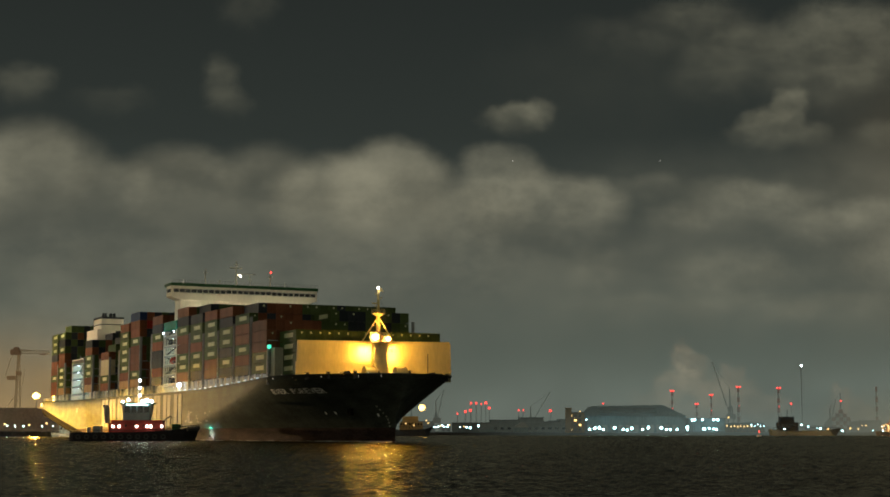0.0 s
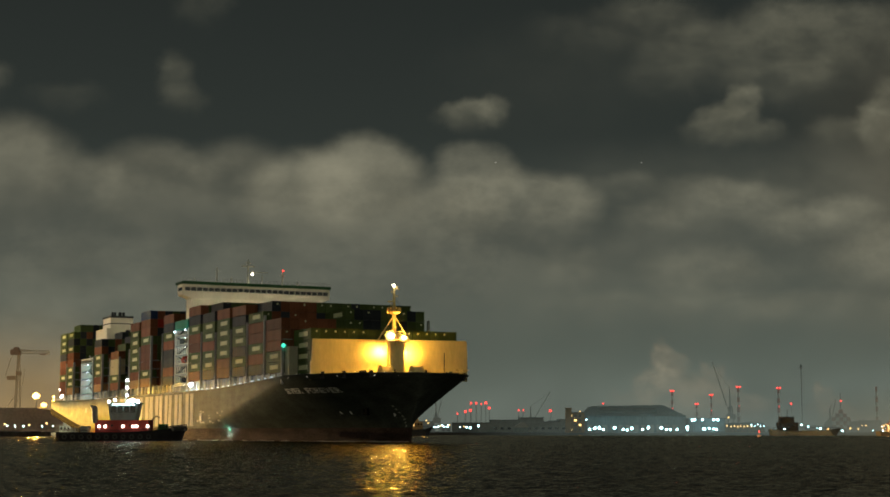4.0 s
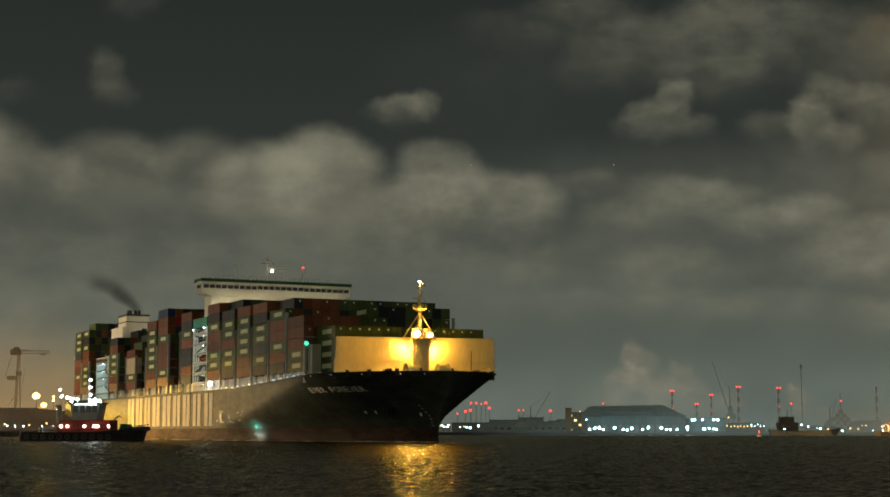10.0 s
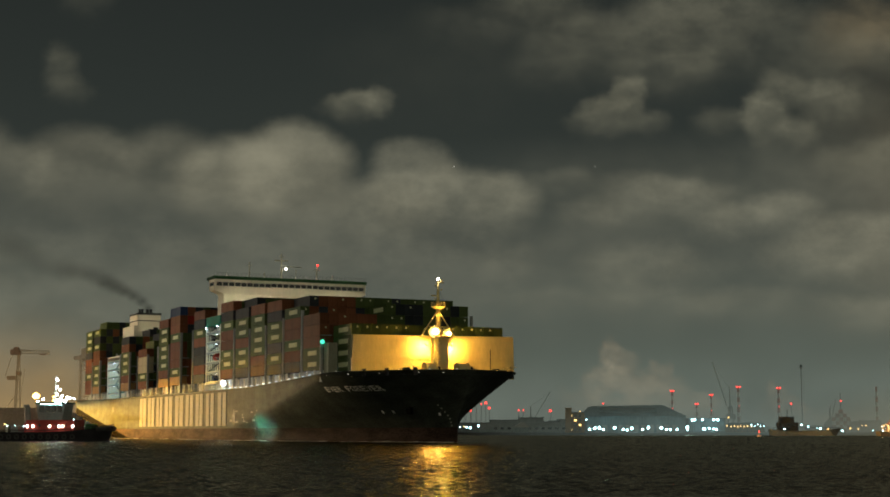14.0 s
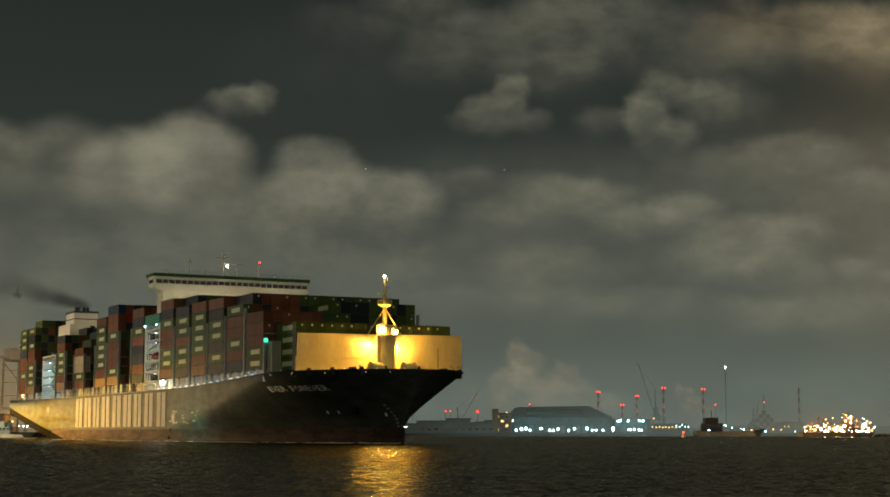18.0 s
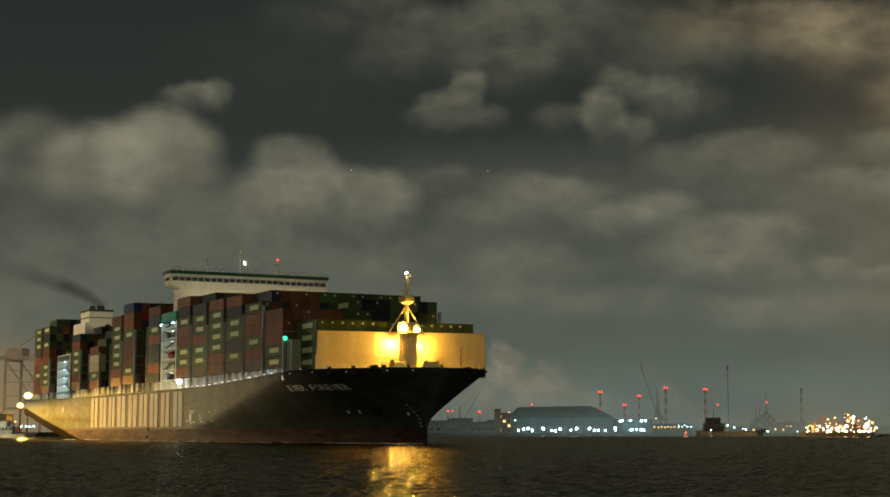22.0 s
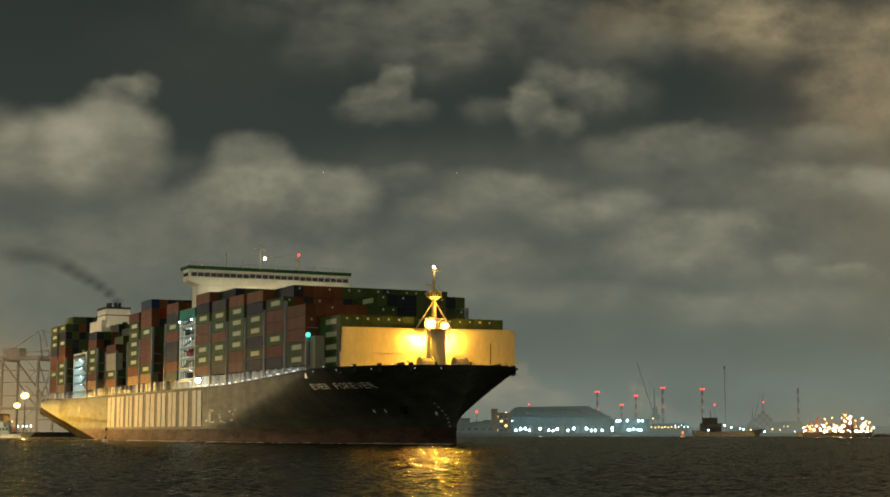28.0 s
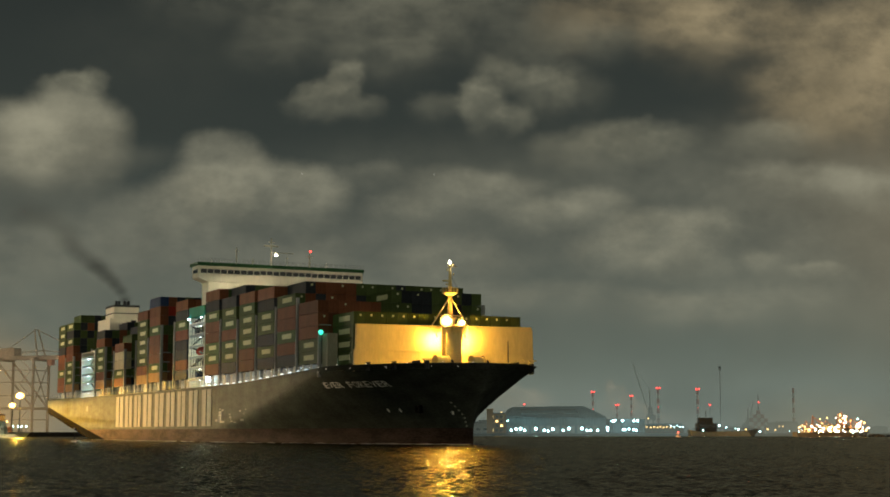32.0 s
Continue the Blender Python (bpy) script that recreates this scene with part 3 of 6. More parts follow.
# added floods, low on the bulwark, that wash the breakwater; plates shape their light
for y in (-12.5, 12.5):
    i = 1 if y < 0 else -1
    fl = part("bulwark_flood", Shape().box(121.4, y - 0.9, 15.6, 121.9, y + 0.9, 17.0).box(117.6, y + 0.9 * i - 0.04, 15.6, 121.4, y + 0.9 * i + 0.04, 17.4).box(119.3, y - 0.9, 17.0, 121.9, y + 0.9, 17.06), DARKSTEEL, ship, "added wash flood in a dark steel housing")
    part("flood_glass", Shape().box(121.3, y - 0.75, 15.9, 121.38, y + 0.75, 16.85), L_WASH, fl)
# shielded lamps added to light the bridge front and the funnel casing
for x, z, ys in ((8.9, 40.3, (-17, -6, 6, 17)), (-110.0, 40.0, (-13, -7))):
    for y in ys:
        fl = part("casing_flood", Shape().box(x, y - 0.9, z, x + 0.3, y + 0.9, z + 0.7), DARKSTEEL, ship, "added shielded fill lamp")
        part("flood_glass", Shape().box(x - 0.06, y - 0.8, z + 0.05, x - 0.02, y + 0.8, z + 0.65), L_FILL, fl)

# mooring gear on the forecastle
for y in (-3.9, 4.6):
    wn = part("windlass", Shape().bar((115.5, y - 1.3, 17.3), (115.5, y + 1.3, 17.3), 1.35, sides=16).bar((115.5, y - 1.5, 17.3), (115.5, y - 1.3, 17.3), 1.65, sides=16).bar((115.5, y + 1.3, 17.3), (115.5, y + 1.5, 17.3), 1.65, sides=16), CREAM, ship, "buff painted mooring winch")
    part("winch_drum", Shape().bar((115.5, y + 1.6, 17.3), (115.5, y + 2.6, 17.3), 0.7, sides=12), DARKSTEEL, wn)
    part("winch_bed", Shape().box(114.2, y - 1.8, 15.4, 116.8, y - 1.5, 17.4).box(114.2, y + 1.5, 15.4, 116.8, y + 1.8, 17.4), CREAM, wn)
for y, z in ((-7.2, 18.0), (8.2, 18.1), (-9.6, 17.6), (16.6, 18.2), (18.4, 18.2)):
    part("deck_fitting", Shape().box(114.6, y - 0.7, z - 0.25, 115.6, y + 0.7, z).box(115.0, y - 0.15, 15.4, 115.3, y + 0.15, z - 0.25), CREAM, ship, "buff steel deck fitting")
for s, y in ((312, -19.5), (318, -16.2), (325, -12), (312, 19.5), (318, 16.2)):
    part("bollard", Shape().bar((s - 200, y, 15.4), (s - 200, y, 17.2), 0.3, sides=8).bar((s - 198.8, y, 15.4), (s - 198.8, y, 17.2), 0.3, sides=8), DARKSTEEL, ship)
part("jack_staff", Shape().bar((113.5, 13.2, 15.6), (113.5, 13.2, 22.4), 0.09, sides=6), DARKSTEEL, ship)
for i in range(11):
    s = (296, 300, 304.5, 309, 313.5, 318, 322, 325.5, 327, 328.6, 329.8)[i]
    part("rail_lamp", Shape().ball((s - 200, -half_breadth(s, RAIL) - 0.05, deck_height(s) - 0.7 if i % 2 else deck_height(s) + 0.12), 0.085, 8, 5), L_RAIL, ship)

# sidelight on its screen, wing store ahead of the last bay
part("sidelight_screen", Shape().box(95.6, -23.2, 15.2, 98.8, -22.4, 24.0).box(98.4, -22.4, 15.2, 98.8, -20.9, 24.0), SCREEN, ship, "pale green screen plate")
part("corner_lamp", Shape().box(96.9, -22.3, 17.0, 97.5, -21.8, 17.25), L_TOWER, ship, "cool white deck lamp")
part("starboard_sidelight", Shape().ball((96.4, -23.9, 24.3), 0.55), L_TEAL, ship, "bright green starboard sidelight")

# ------ bridge and accommodation
br = part("accommodation", Shape().box(-2.5, -21.2, 14.6, 3.6, 21.2, 43.6), WHITE, ship, "white accommodation block")
deckhouse = Shape().prism([(-2.8, 43.6), (4.2, 43.6), (4.2, 48.0), (-2.8, 48.0)], -21.4, 21.4)
part("bridge_deck", deckhouse, WHITE, br)
for sg in (-1, 1):
    wing = Shape()
    ys = (21.4 * sg, 24.3 * sg)
    wing.v = [(-1.5, ys[0], 43.6), (4.2, ys[0], 43.6), (4.2, ys[0], 48.0), (-1.5, ys[0], 48.0), (-1.5, ys[1], 44.7), (4.2, ys[1], 44.7), (4.2, ys[1], 48.0), (-1.5, ys[1], 48.0)]
    wing.f = [(0, 1, 2, 3), (7, 6, 5, 4), (0, 4, 5, 1), (1, 5, 6, 2), (2, 6, 7, 3), (3, 7, 4, 0)]
    part("bridge_wing", wing, WHITE, br)
part("bridge_roof", Shape().box(-3.4, -24.5, 48.0, 4.7, 24.5, 48.9), GREENTRIM, br, "green edged bridge roof")
part("window_band", Shape().box(4.22, -23.6, 45.75, 4.32, 23.6, 47.3), WHITE, br)
WIN = Shape().box(0, -0.84, 0, 0.1, 0.84, 1.12).mesh("bridge_window", GLASS)
for i in range(25):
    y = -22.8 + 1.9 * i
    part("bridge_window", WIN, None, br, at=(4.30, y, 46.05 + (0.0 if 8 < i < 17 else -0.1)))
part("wing_window", Shape().box(-0.8, -24.36, 46.0, 3.6, -24.26, 47.0), GLASS, br)
rr = Shape()
for z in (49.4, 49.9):
    rr.box(4.5, -24.2, z, 4.56, 24.2, z + 0.05)
for i in range(33):
    rr.box(4.5, -24.2 + 1.512 * i, 48.9, 4.56, -24.14 + 1.512 * i, 49.9)
part("roof_rail", rr, STEEL, br)
for y, z, r in ((-12.3, 54.0, 0.22), (-2.1, 57.0, 0.3), (9.45, 53.4, 0.3), (14.5, 50.8, 0.15), (-19.5, 50.4, 0.12), (2.6, 52.6, 0.12), (-7.5, 51.2, 0.15)):
    part("roof_mast", Shape().bar((0.5, y, 48.9), (0.5, y, z), r, r * 0.6, 8).box(0.3, y - r * 3, z - 1.2, 0.7, y + r * 3, z - 1.0), WHITE, br)
part("radar_scanner", Shape().box(0.2, -4.2, 54.6, 0.6, 0.0, 55.0).box(0.2, -1.5, 52.9, 0.6, 4.4, 53.1), WHITE, br)
part("roof_lamp", Shape().ball((1.2, -0.9, 52.2), 0.36), L_MASTHEAD, br, "white lamp on the bridge roof")
part("roof_red_lamp", Shape().ball((1.2, 9.4, 53.8), 0.34), L_RED, br, "red lamp on the bridge roof")
# green box colour made teal and brighter, for the bluish light on it
LITBOX = mat("teal_lit_box_paint", (0.03, 0.24, 0.15), 0.6, var=0.2, scale=0.35, streak=3)
# lit stair tower beside the accommodation
tw = part("stair_tower", Shape().box(-5.8, -23.7, 14.6, -5.4, -17, 34), WHITE, ship, "white steel stair tower lit from within")
for x in (-5.3, 9.2):
    part("tower_post", Shape().box(x, -23.85, 14.6, x + 0.5, -23.35, 34), WHITE, tw)
for k in range(4):
    part("tower_rail", Shape().box(-5.3, -23.8, 21.3 + 3 * k, 9.4, -23.72, 21.4 + 3 * k).box(-5.3, -23.8, 20.9 + 3 * k, 9.4, -23.74, 20.96 + 3 * k), STEEL, tw)
for k in range(6):
    part("tower_landing", Shape().box(-5.4, -23.6, 17.2 + 3.0 * k, 9.4, -18, 17.45 + 3.0 * k), WHITE, tw)
    part("tower_lamp", Shape().box(-4.4, -21.0, 16.8 + 3.0 * k, -2.4, -20.8, 16.9 + 3.0 * k), L_TOWER, tw)
for k in range(3):
    part("tower_stair", Shape().prism([(-4.5 + 4.2 * k, 20.4 + 3 * (k % 2)), (-4.1 + 4.2 * k, 20.4 + 3 * (k % 2)), (0.4 + 4.2 * k, 23.4 + 3 * (k % 2)), (0 + 4.2 * k, 23.4 + 3 * (k % 2))], -22.8, -21.8), STEEL, tw)
for k in range(6):
    part("landing_edge", Shape().box(-5.4, -23.75, 16.55 + 3.0 * k, 9.4, -23.6, 17.25 + 3.0 * k), STEEL, tw)
    part("tower_brace", Shape().bar((-5 + 2.3 * k, -23.3, 17.6), (-3.4 + 2.3 * k, -23.3, 33.5), 0.09, sides=5).bar((-5 if k % 2 else 9, -23.2, 17.5 + 2.9 * k), (9 if k % 2 else -5, -23.2, 20.2 + 2.9 * k), 0.22, sides=5), DARKSTEEL, tw)
for x, z, c in ((-2.5, 17.5, "u"), (3.5, 20.5, "d"), (6.2, 26.6, "t"), (-3.6, 29.6, "d"), (0.5, 29.6, "c"), (6.0, 17.5, "d")):
    part("deck_locker", Shape().box(x, -22.6, z, x + 2.1, -20.9, z + 1.7), BOX[c], tw)
part("lit_store", Shape().box(-5.2, -23.9, 34.0, 9.2, -21.4, 36.8), LITBOX, tw, "green box painted teal as if lit by a bluish lamp")
# two lamps added under the box to light it
part("store_lamp", Shape().box(8.0, -24.6, 33.4, 9.2, -24.4, 33.6), L_TOWER, tw)
part("store_lamp", Shape().box(-4.0, -24.6, 33.4, -2.8, -24.4, 33.6), L_TOWER, tw)
part("lifeboat", Shape().ball((3, -22.4, 24.5), 1.7, 12, 8, 0.8), BOX["r"], tw, "orange-red lifeboat", smooth=True)
part("deck_flood", Shape().ball((214.0 - 200, -24.0, 16.6), 0.72), L_WHITE, ship, "glaring white deck flood")

# ------ engine casing, funnel and its stair
cs = part("engine_casing", Shape().box(-138, -18.7, 14.6, -120, 18.7, 41.9), WHITE, ship, "pale buff engine casing")
part("funnel", Shape().box(-137, -16.3, 41.9, -124, -7.6, 46.3), WHITE, cs, "pale buff funnel casing")
part("funnel_band", Shape().box(-137.15, -16.45, 46.3, -123.85, -7.45, 47.0), DARKSTEEL, cs)
part("casing_tier", Shape().box(-137.3, -16.6, 43.9, -123.7, -7.3, 44.2), DARKSTEEL, cs)
part("casing_band", Shape().box(-137.1, -16.4, 41.7, -123.9, -7.5, 42.1), DARKSTEEL, cs)
for y, r in ((-14.2, 0.45), (-13.2, 0.45), (-11.3, 0.65), (-9.9, 0.55)):
    part("exhaust_pipe", Shape().bar((-130, y, 47.0), (-130.3, y, 48.8), r, sides=10), DARKSTEEL, cs)
# teal put into the landings' colour for the greenish light inside
TEALGREY = mat("teal_lit_landing_paint", (0.22, 0.40, 0.36), 0.6, var=0.2, scale=0.4)
ct = part("casing_stair", Shape().box(-139.4, -23.9, 14.6, -139.0, -18.7, 30.5).box(-139.2, -23.9, 30.1, -119.2, -18.6, 30.5), WHITE, ship, "white stair tower beside the casing, lit from within")
part("stair_post", Shape().box(-119.6, -23.9, 14.6, -119.1, -23.4, 30.1), WHITE, ct)
for k in range(5):
    part("stair_landing", Shape().box(-139, -23.6, 17.0 + 2.9 * k, -119.4, -19, 17.2 + 2.9 * k), TEALGREY, ct)
    part("landing_edge", Shape().box(-139, -23.75, 16.4 + 2.9 * k, -119.4, -23.6, 17.0 + 2.9 * k), STEEL, ct)
    part("stair_flight", Shape().bar((-131 if k % 2 else -123, -22.5, 17.2 + 2.9 * k), (-123 if k % 2 else -131, -22.5, 20.0 + 2.9 * k), 0.3, sides=5), STEEL, ct)
    part("stair_lamp", Shape().box(-138.0, -21.9, 16.6 + 2.9 * k, -136.0, -21.7, 16.8 + 2.9 * k), L_TOWER, ct)

# ------ anchor, hawse and the foam that the hull pushes along
an = part("anchor", Shape().box(113.2, -14.3, 7.0, 113.9, -13.8, 9.2).box(112.4, -14.5, 6.6, 114.7, -13.7, 7.2).box(112.3, -14.5, 7.1, 112.8, -13.9, 8.3).box(114.3, -14.5, 7.1, 114.8, -13.9, 8.3), BLACKPAINT, ship, "dark stockless anchor in its hawse")
HP = bpy.data.objects["anchor"]
HP.location = (0, -(half_breadth(313.5, 8.0) - 13.9), 0)
FOAM = mat("pale_foam", (0.42, 0.43, 0.40), 0.9, var=0.4, scale=0.6, bump=0.2)
fo = Shape()
rg2 = random.Random(21)
last = None
for i in range(150):
    s = 78 + 1.64 * i
    hgt = 0.05 + 0.16 * rg2.random() ** 2 + (0.12 if s > 296 else 0.0)
    y = -half_breadth(min(s, 322.6), 0.2)
    n = len(fo.v)
    fo.v += [(s - 200, y - 0.9 - 0.5 * rg2.random(), 0.02), (s - 200, y - 0.35, hgt), (s - 200, y + 0.1, hgt * 0.8)]
    if i:
        fo.f += [(n - 3, n, n + 1, n - 2), (n - 2, n + 1, n + 2, n - 1)]
part("hull_foam", fo, FOAM, ship, "thin pale wash along the waterline")


# ---------------------------------------------------------------- the tug
tug = thing("tugboat", "dark hulled harbour tug with red deckhouse and white lights", "tugboat")
TUGHULL = mat("black_tug_hull", (0.034, 0.032, 0.034), 0.5, var=0.3, scale=0.4)
TUGGREY = mat("dull_grey_tug_paint", (0.34, 0.36, 0.34), 0.6, var=0.3, scale=0.5, streak=3)
TUGRED = mat("red_tug_deckhouse", (0.27, 0.05, 0.04), 0.5, var=0.2, scale=0.5)
RUBBER = mat("fender_rubber", (0.075, 0.073, 0.070), 0.85, var=0.3, scale=1.0)


def tug_half(x):
    return 5.2 * (1 - max(0.0, (x - 6) / 11.6) ** 2.2) ** 0.6 if x < 17.5 else 0.05


def tug_top(x):
    return 2.4 + 1.5 * max(0, x / 17.5) ** 1.6


hs = Shape()
xs = [-17.5, -16.5, -14, -8, 0, 6, 9, 12, 14, 15.5, 16.6, 17.2, 17.5]
for side in (-1, 1):
    n = len(hs.v)
    for x in xs:
        top = tug_top(x)
        for z, k in ((-1.5, 0.85), (0.2, 0.95), (top, 1.0)):
            hs.v.append((x - (1.2 if x > 10 and z < 0.3 else 0), side * tug_half(x) * k * (0.85 if x < -17 else 1), z))
    for i in range(len(xs) - 1):
        for r in range(2):
            a = n + i * 3 + r
            q = (a, a + 3, a + 4, a + 1)
            hs.f.append(q if side < 0 else q[::-1])
k = len(xs) * 3
for i in range(len(xs) - 1):
    hs.f.append((3 * i + 2, 3 * i + 5, k + 3 * i + 5, k + 3 * i + 2))
hs.f += [(0, 1, k + 1, k), (1, 2, k + 2, k + 1)]
part("hull", hs, TUGHULL, tug, "black tug hull")
bl = Shape()
for side in (-1, 1):
    for a, b in zip(xs[:-1], xs[1:]):
        ta, tb = tug_top(a), tug_top(b)
        bl.bar((a, side * tug_half(a), ta + 0.55), (b, side * tug_half(b), tb + 0.55), 0.09, sides=5)
        bl.bar((a, side * tug_half(a), ta), (a, side * tug_half(a), ta + 0.55), 0.07, sides=5)
part("bulwark_rail", bl, TUGHULL, tug)
TYRE = Shape()
for i in range(12):
    a, b = 2 * math.pi * i / 12, 2 * math.pi * (i + 1) / 12
    TYRE.bar((0.55 * math.cos(a), 0, 0.55 * math.sin(a)), (0.55 * math.cos(b), 0, 0.55 * math.sin(b)), 0.22, sides=6)
TYREMESH = TYRE.mesh("tyre_fender", RUBBER)
for i in range(11):
    x = -15 + 2.3 * i
    part("tyre_fender", TYREMESH, None, tug, at=(x, -tug_half(x) - 0.15, 1.15))
part("bow_fender", Shape().bar((16.6, -2.6, 2.6), (16.6, 2.6, 2.6), 0.7, sides=10).bar((16.6, 2.6, 2.6), (14.4, 4.2, 2.5), 0.6, sides=10).bar((16.6, -2.6, 2.6), (14.4, -4.2, 2.5), 0.6, sides=10), RUBBER, tug)
dh = part("deckhouse", Shape().box(-6.5, -3.3, 1.5, 7.5, 3.3, 5.0).box(-7.2, -2.9, 1.5, -6.5, 2.9, 4.2), TUGRED, tug, "red deckhouse")
for x in (-5, -2.5, 0, 2.5, 5):
    part("porthole", Shape().bar((x, -3.36, 3.5), (x, -3.28, 3.5), 0.32, sides=10), GLASS, dh)
wh = part("wheelhouse", Shape().prism([(-3.2, 5.0), (3.6, 5.0), (4.1, 7.0), (4.5, 9.4), (-3.8, 9.4), (-3.5, 7.0)], -2.7, 2.7), TUGGREY, tug, "pale wheelhouse")
part("wheelhouse_roof", Shape().box(-4.2, -3.1, 9.4, 4.9, 3.1, 9.75), GREENTRIM, wh)
for i in range(4):
    part("wheelhouse_window", Shape().box(-2.9 + 1.75 * i, -2.78, 7.1, -1.5 + 1.75 * i, -2.7, 8.9), GLASS, wh)
tm = part("tug_mast", Shape().bar((0.4, 0, 9.7), (0.4, 0, 17.0), 0.2, 0.1).box(0.3, -1.6, 12.5, 0.5, 1.6, 12.65).box(0.3, -0.9, 14.6, 0.5, 0.9, 14.7), WHITE, tug)
for z in (11.9, 13.9, 16.0):
    part("mast_lamp", Shape().ball((0.75, 0, z), 0.38), L_WHITE, tm, "white towing lamp")
for x in (-8.6, -7.8):
    part("exhaust_stack", Shape().bar((x, 1.4, 4.2), (x - 0.3, 1.4, 8.6), 0.42, sides=10).bar((x - 0.3, 1.4, 8.6), (x - 0.9, 1.4, 9.0), 0.4, sides=10), STEEL, tug)
for x, z in ((-3.6, 10.0), (-2.0, 10.6), (1.9, 10.1), (3.0, 10.4), (4.3, 10.0)):
    part("roof_lamp", Shape().ball((x, -2.4, z), 0.36 if x < 1.5 else 0.55, 8, 6), L_WHITE, wh, "glaring white searchlight")
for x in (-5.9, -4.2, 0.6, 3.4, 4.4, 7.4):
    part("deck_lamp", Shape().ball((x, -3.7, 3.3), 0.40, 8, 6), L_DECKLAMP, dh, "white deck lamp")
part("bow_winch", Shape().bar((11, -1.4, 3.1), (11, 1.4, 3.1), 0.9, sides=12).box(10, -1.9, 1.8, 12, -1.5, 3.9).box(10, 1.5, 1.8, 12, 1.9, 3.9), GREENTRIM, tug)
part("tow_crane", Shape().bar((7.6, -1, 4.8), (9.2, -1, 6.1), 0.16).bar((9.2, -1, 6.1), (10.2, -1, 5.6), 0.12), DARKSTEEL, tug)
part("stern_gear", Shape().box(-11.5, -2, 1.7, -9.5, 2, 3.4).bar((-13, -1.5, 1.7), (-13, -1.5, 3.0), 0.3).bar((-13, 1.5, 1.7), (-13, 1.5, 3.0), 0.3), STEEL, tug)
# strip added under the eave to light the wheelhouse wall
part("eave_lamp", Shape().box(-2.5, -3.05, 9.2, 3.5, -2.95, 9.35), L_COOL, wh)
for ob in tug.children:
    if ob.name.split(".")[0] not in ("hull", "bulwark_rail", "tyre_fender"):
        ob.location.z += 0.7

# ---------------------------------------------------------------- line boat that works close to the ship's side
boat = thing("line_boat", "low dark line boat shining a lamp on the ship's side", "boat")
bh = Shape()
for x, w, z in ((-2.8, 0.35, 0.5), (-1.5, 0.45, 0.45), (0.8, 0.45, 0.5), (2.2, 0.3, 0.65), (3.0, 0.05, 0.85)):
    bh.v += [(x, -w, z), (x, -w * 0.6, -0.3), (x, w * 0.6, -0.3), (x, w, z)]
for i in range(4):
    bh.f += [(4 * i + r, 4 * i + 4 + r, 4 * i + 5 + r, 4 * i + 1 + r) for r in range(3)] + [(4 * i + 3, 4 * i + 7, 4 * i + 4, 4 * i)]
bh.f += [(0, 1, 2, 3), (19, 18, 17, 16)]
part("boat_hull", bh, TUGHULL, boat)
part("lamp_post", Shape().bar((0.3, -0.1, 0.4), (0.3, -0.1, 3.6), 0.03, sides=5), TUGHULL, boat)
part("sidelight", Shape().ball((0.1, 0.1, 3.4), 0.22), L_BOATGREEN, boat, "green lamp on a short mast")
# board and hood are added to screen the lamps from the tripod
part("sidelight_board", Shape().box(-0.2, -0.24, 3.1, 0.36, -0.2, 3.7).box(0.36, -0.24, 3.1, 0.4, 0.36, 3.7), TUGHULL, boat)
part("lamp_hood", Shape().box(0.25, -0.3, 0.95, 0.3, 0.22, 1.5), TUGHULL, boat, "added dark hood that screens the lamp")
part("searchlight", Shape().ball((-0.1, 0.0, 1.25), 0.18), L_SEARCH, boat, "searchlight turned on the ship's side")

# ---------------------------------------------------------------- the near quay on which the tripod stands
NEARQ = mat("worn_quay_concrete", (0.22, 0.21, 0.19), 0.85, var=0.3, scale=0.6, bump=0.3)
solid("floor", Shape().box(-400, -90, -1, 400, 36, 1.05), NEARQ, "worn concrete edge of the near quay", "quay", kind="structure")

# ---------------------------------------------------------------- far shore
BANK = mat("dark_shore_bank", (0.045, 0.04, 0.034), 0.9, var=0.5, scale=0.05, bump=0.5)
SHED = mat("blue_grey_cladding", (0.16, 0.205, 0.215), 0.6, var=0.3, scale=0.12, streak=3)
ROOF = mat("dark_roof_sheet", (0.17, 0.22, 0.24), 0.6, var=0.25, scale=0.1)
PALE = mat("pale_concrete", (0.26, 0.27, 0.25), 0.8, var=0.25, scale=0.1)
OCHRE = mat("ochre_render", (0.25, 0.18, 0.085), 0.8, var=0.25, scale=0.1)
COASTER = mat("dull_buff_ship_paint", (0.19, 0.20, 0.19), 0.7, var=0.4, scale=0.12)
BARGE = mat("grey_brown_barge_paint", (0.105, 0.095, 0.080), 0.7, var=0.3, scale=0.2)
# works, cranes and chimney bands are lightened in colour to stand in for haze
QUAYROOF = mat("dark_works_roof", (0.14, 0.16, 0.16), 0.8, var=0.3, scale=0.1)
WORKS = mat("dim_works_cladding", (0.22, 0.25, 0.25), 0.8, var=0.3, scale=0.08)
FARSTEEL = mat("haze_pale_steel", (0.38, 0.39, 0.37), 0.8, var=0.25, scale=0.1)
BANDRED = mat("red_chimney_band", (0.60, 0.36, 0.31), 0.8, var=0.2, scale=0.1)
RUSTRED = mat("rust_red_gear_paint", (0.42, 0.16, 0.07), 0.7, var=0.3, scale=0.3)
BANDWHITE = mat("white_chimney_band", (0.85, 0.83, 0.78), 0.8, var=0.2, scale=0.1)

lnd = Shape()
edge = [(-3000 + 60 * i, 960 + 12 * math.sin(i * 1.7) + 8 * math.sin(i * 0.6)) for i in range(101)]
for x, y in edge:
    lnd.v += [(x, y, -1), (x, y + 4, 1.3), (x, y + 12, 1.8), (x, 4800, 1.8)]
for i in range(100):
    for r in range(3):
        a = 4 * i + r
        lnd.f.append((a, a + 4, a + 5, a + 1))
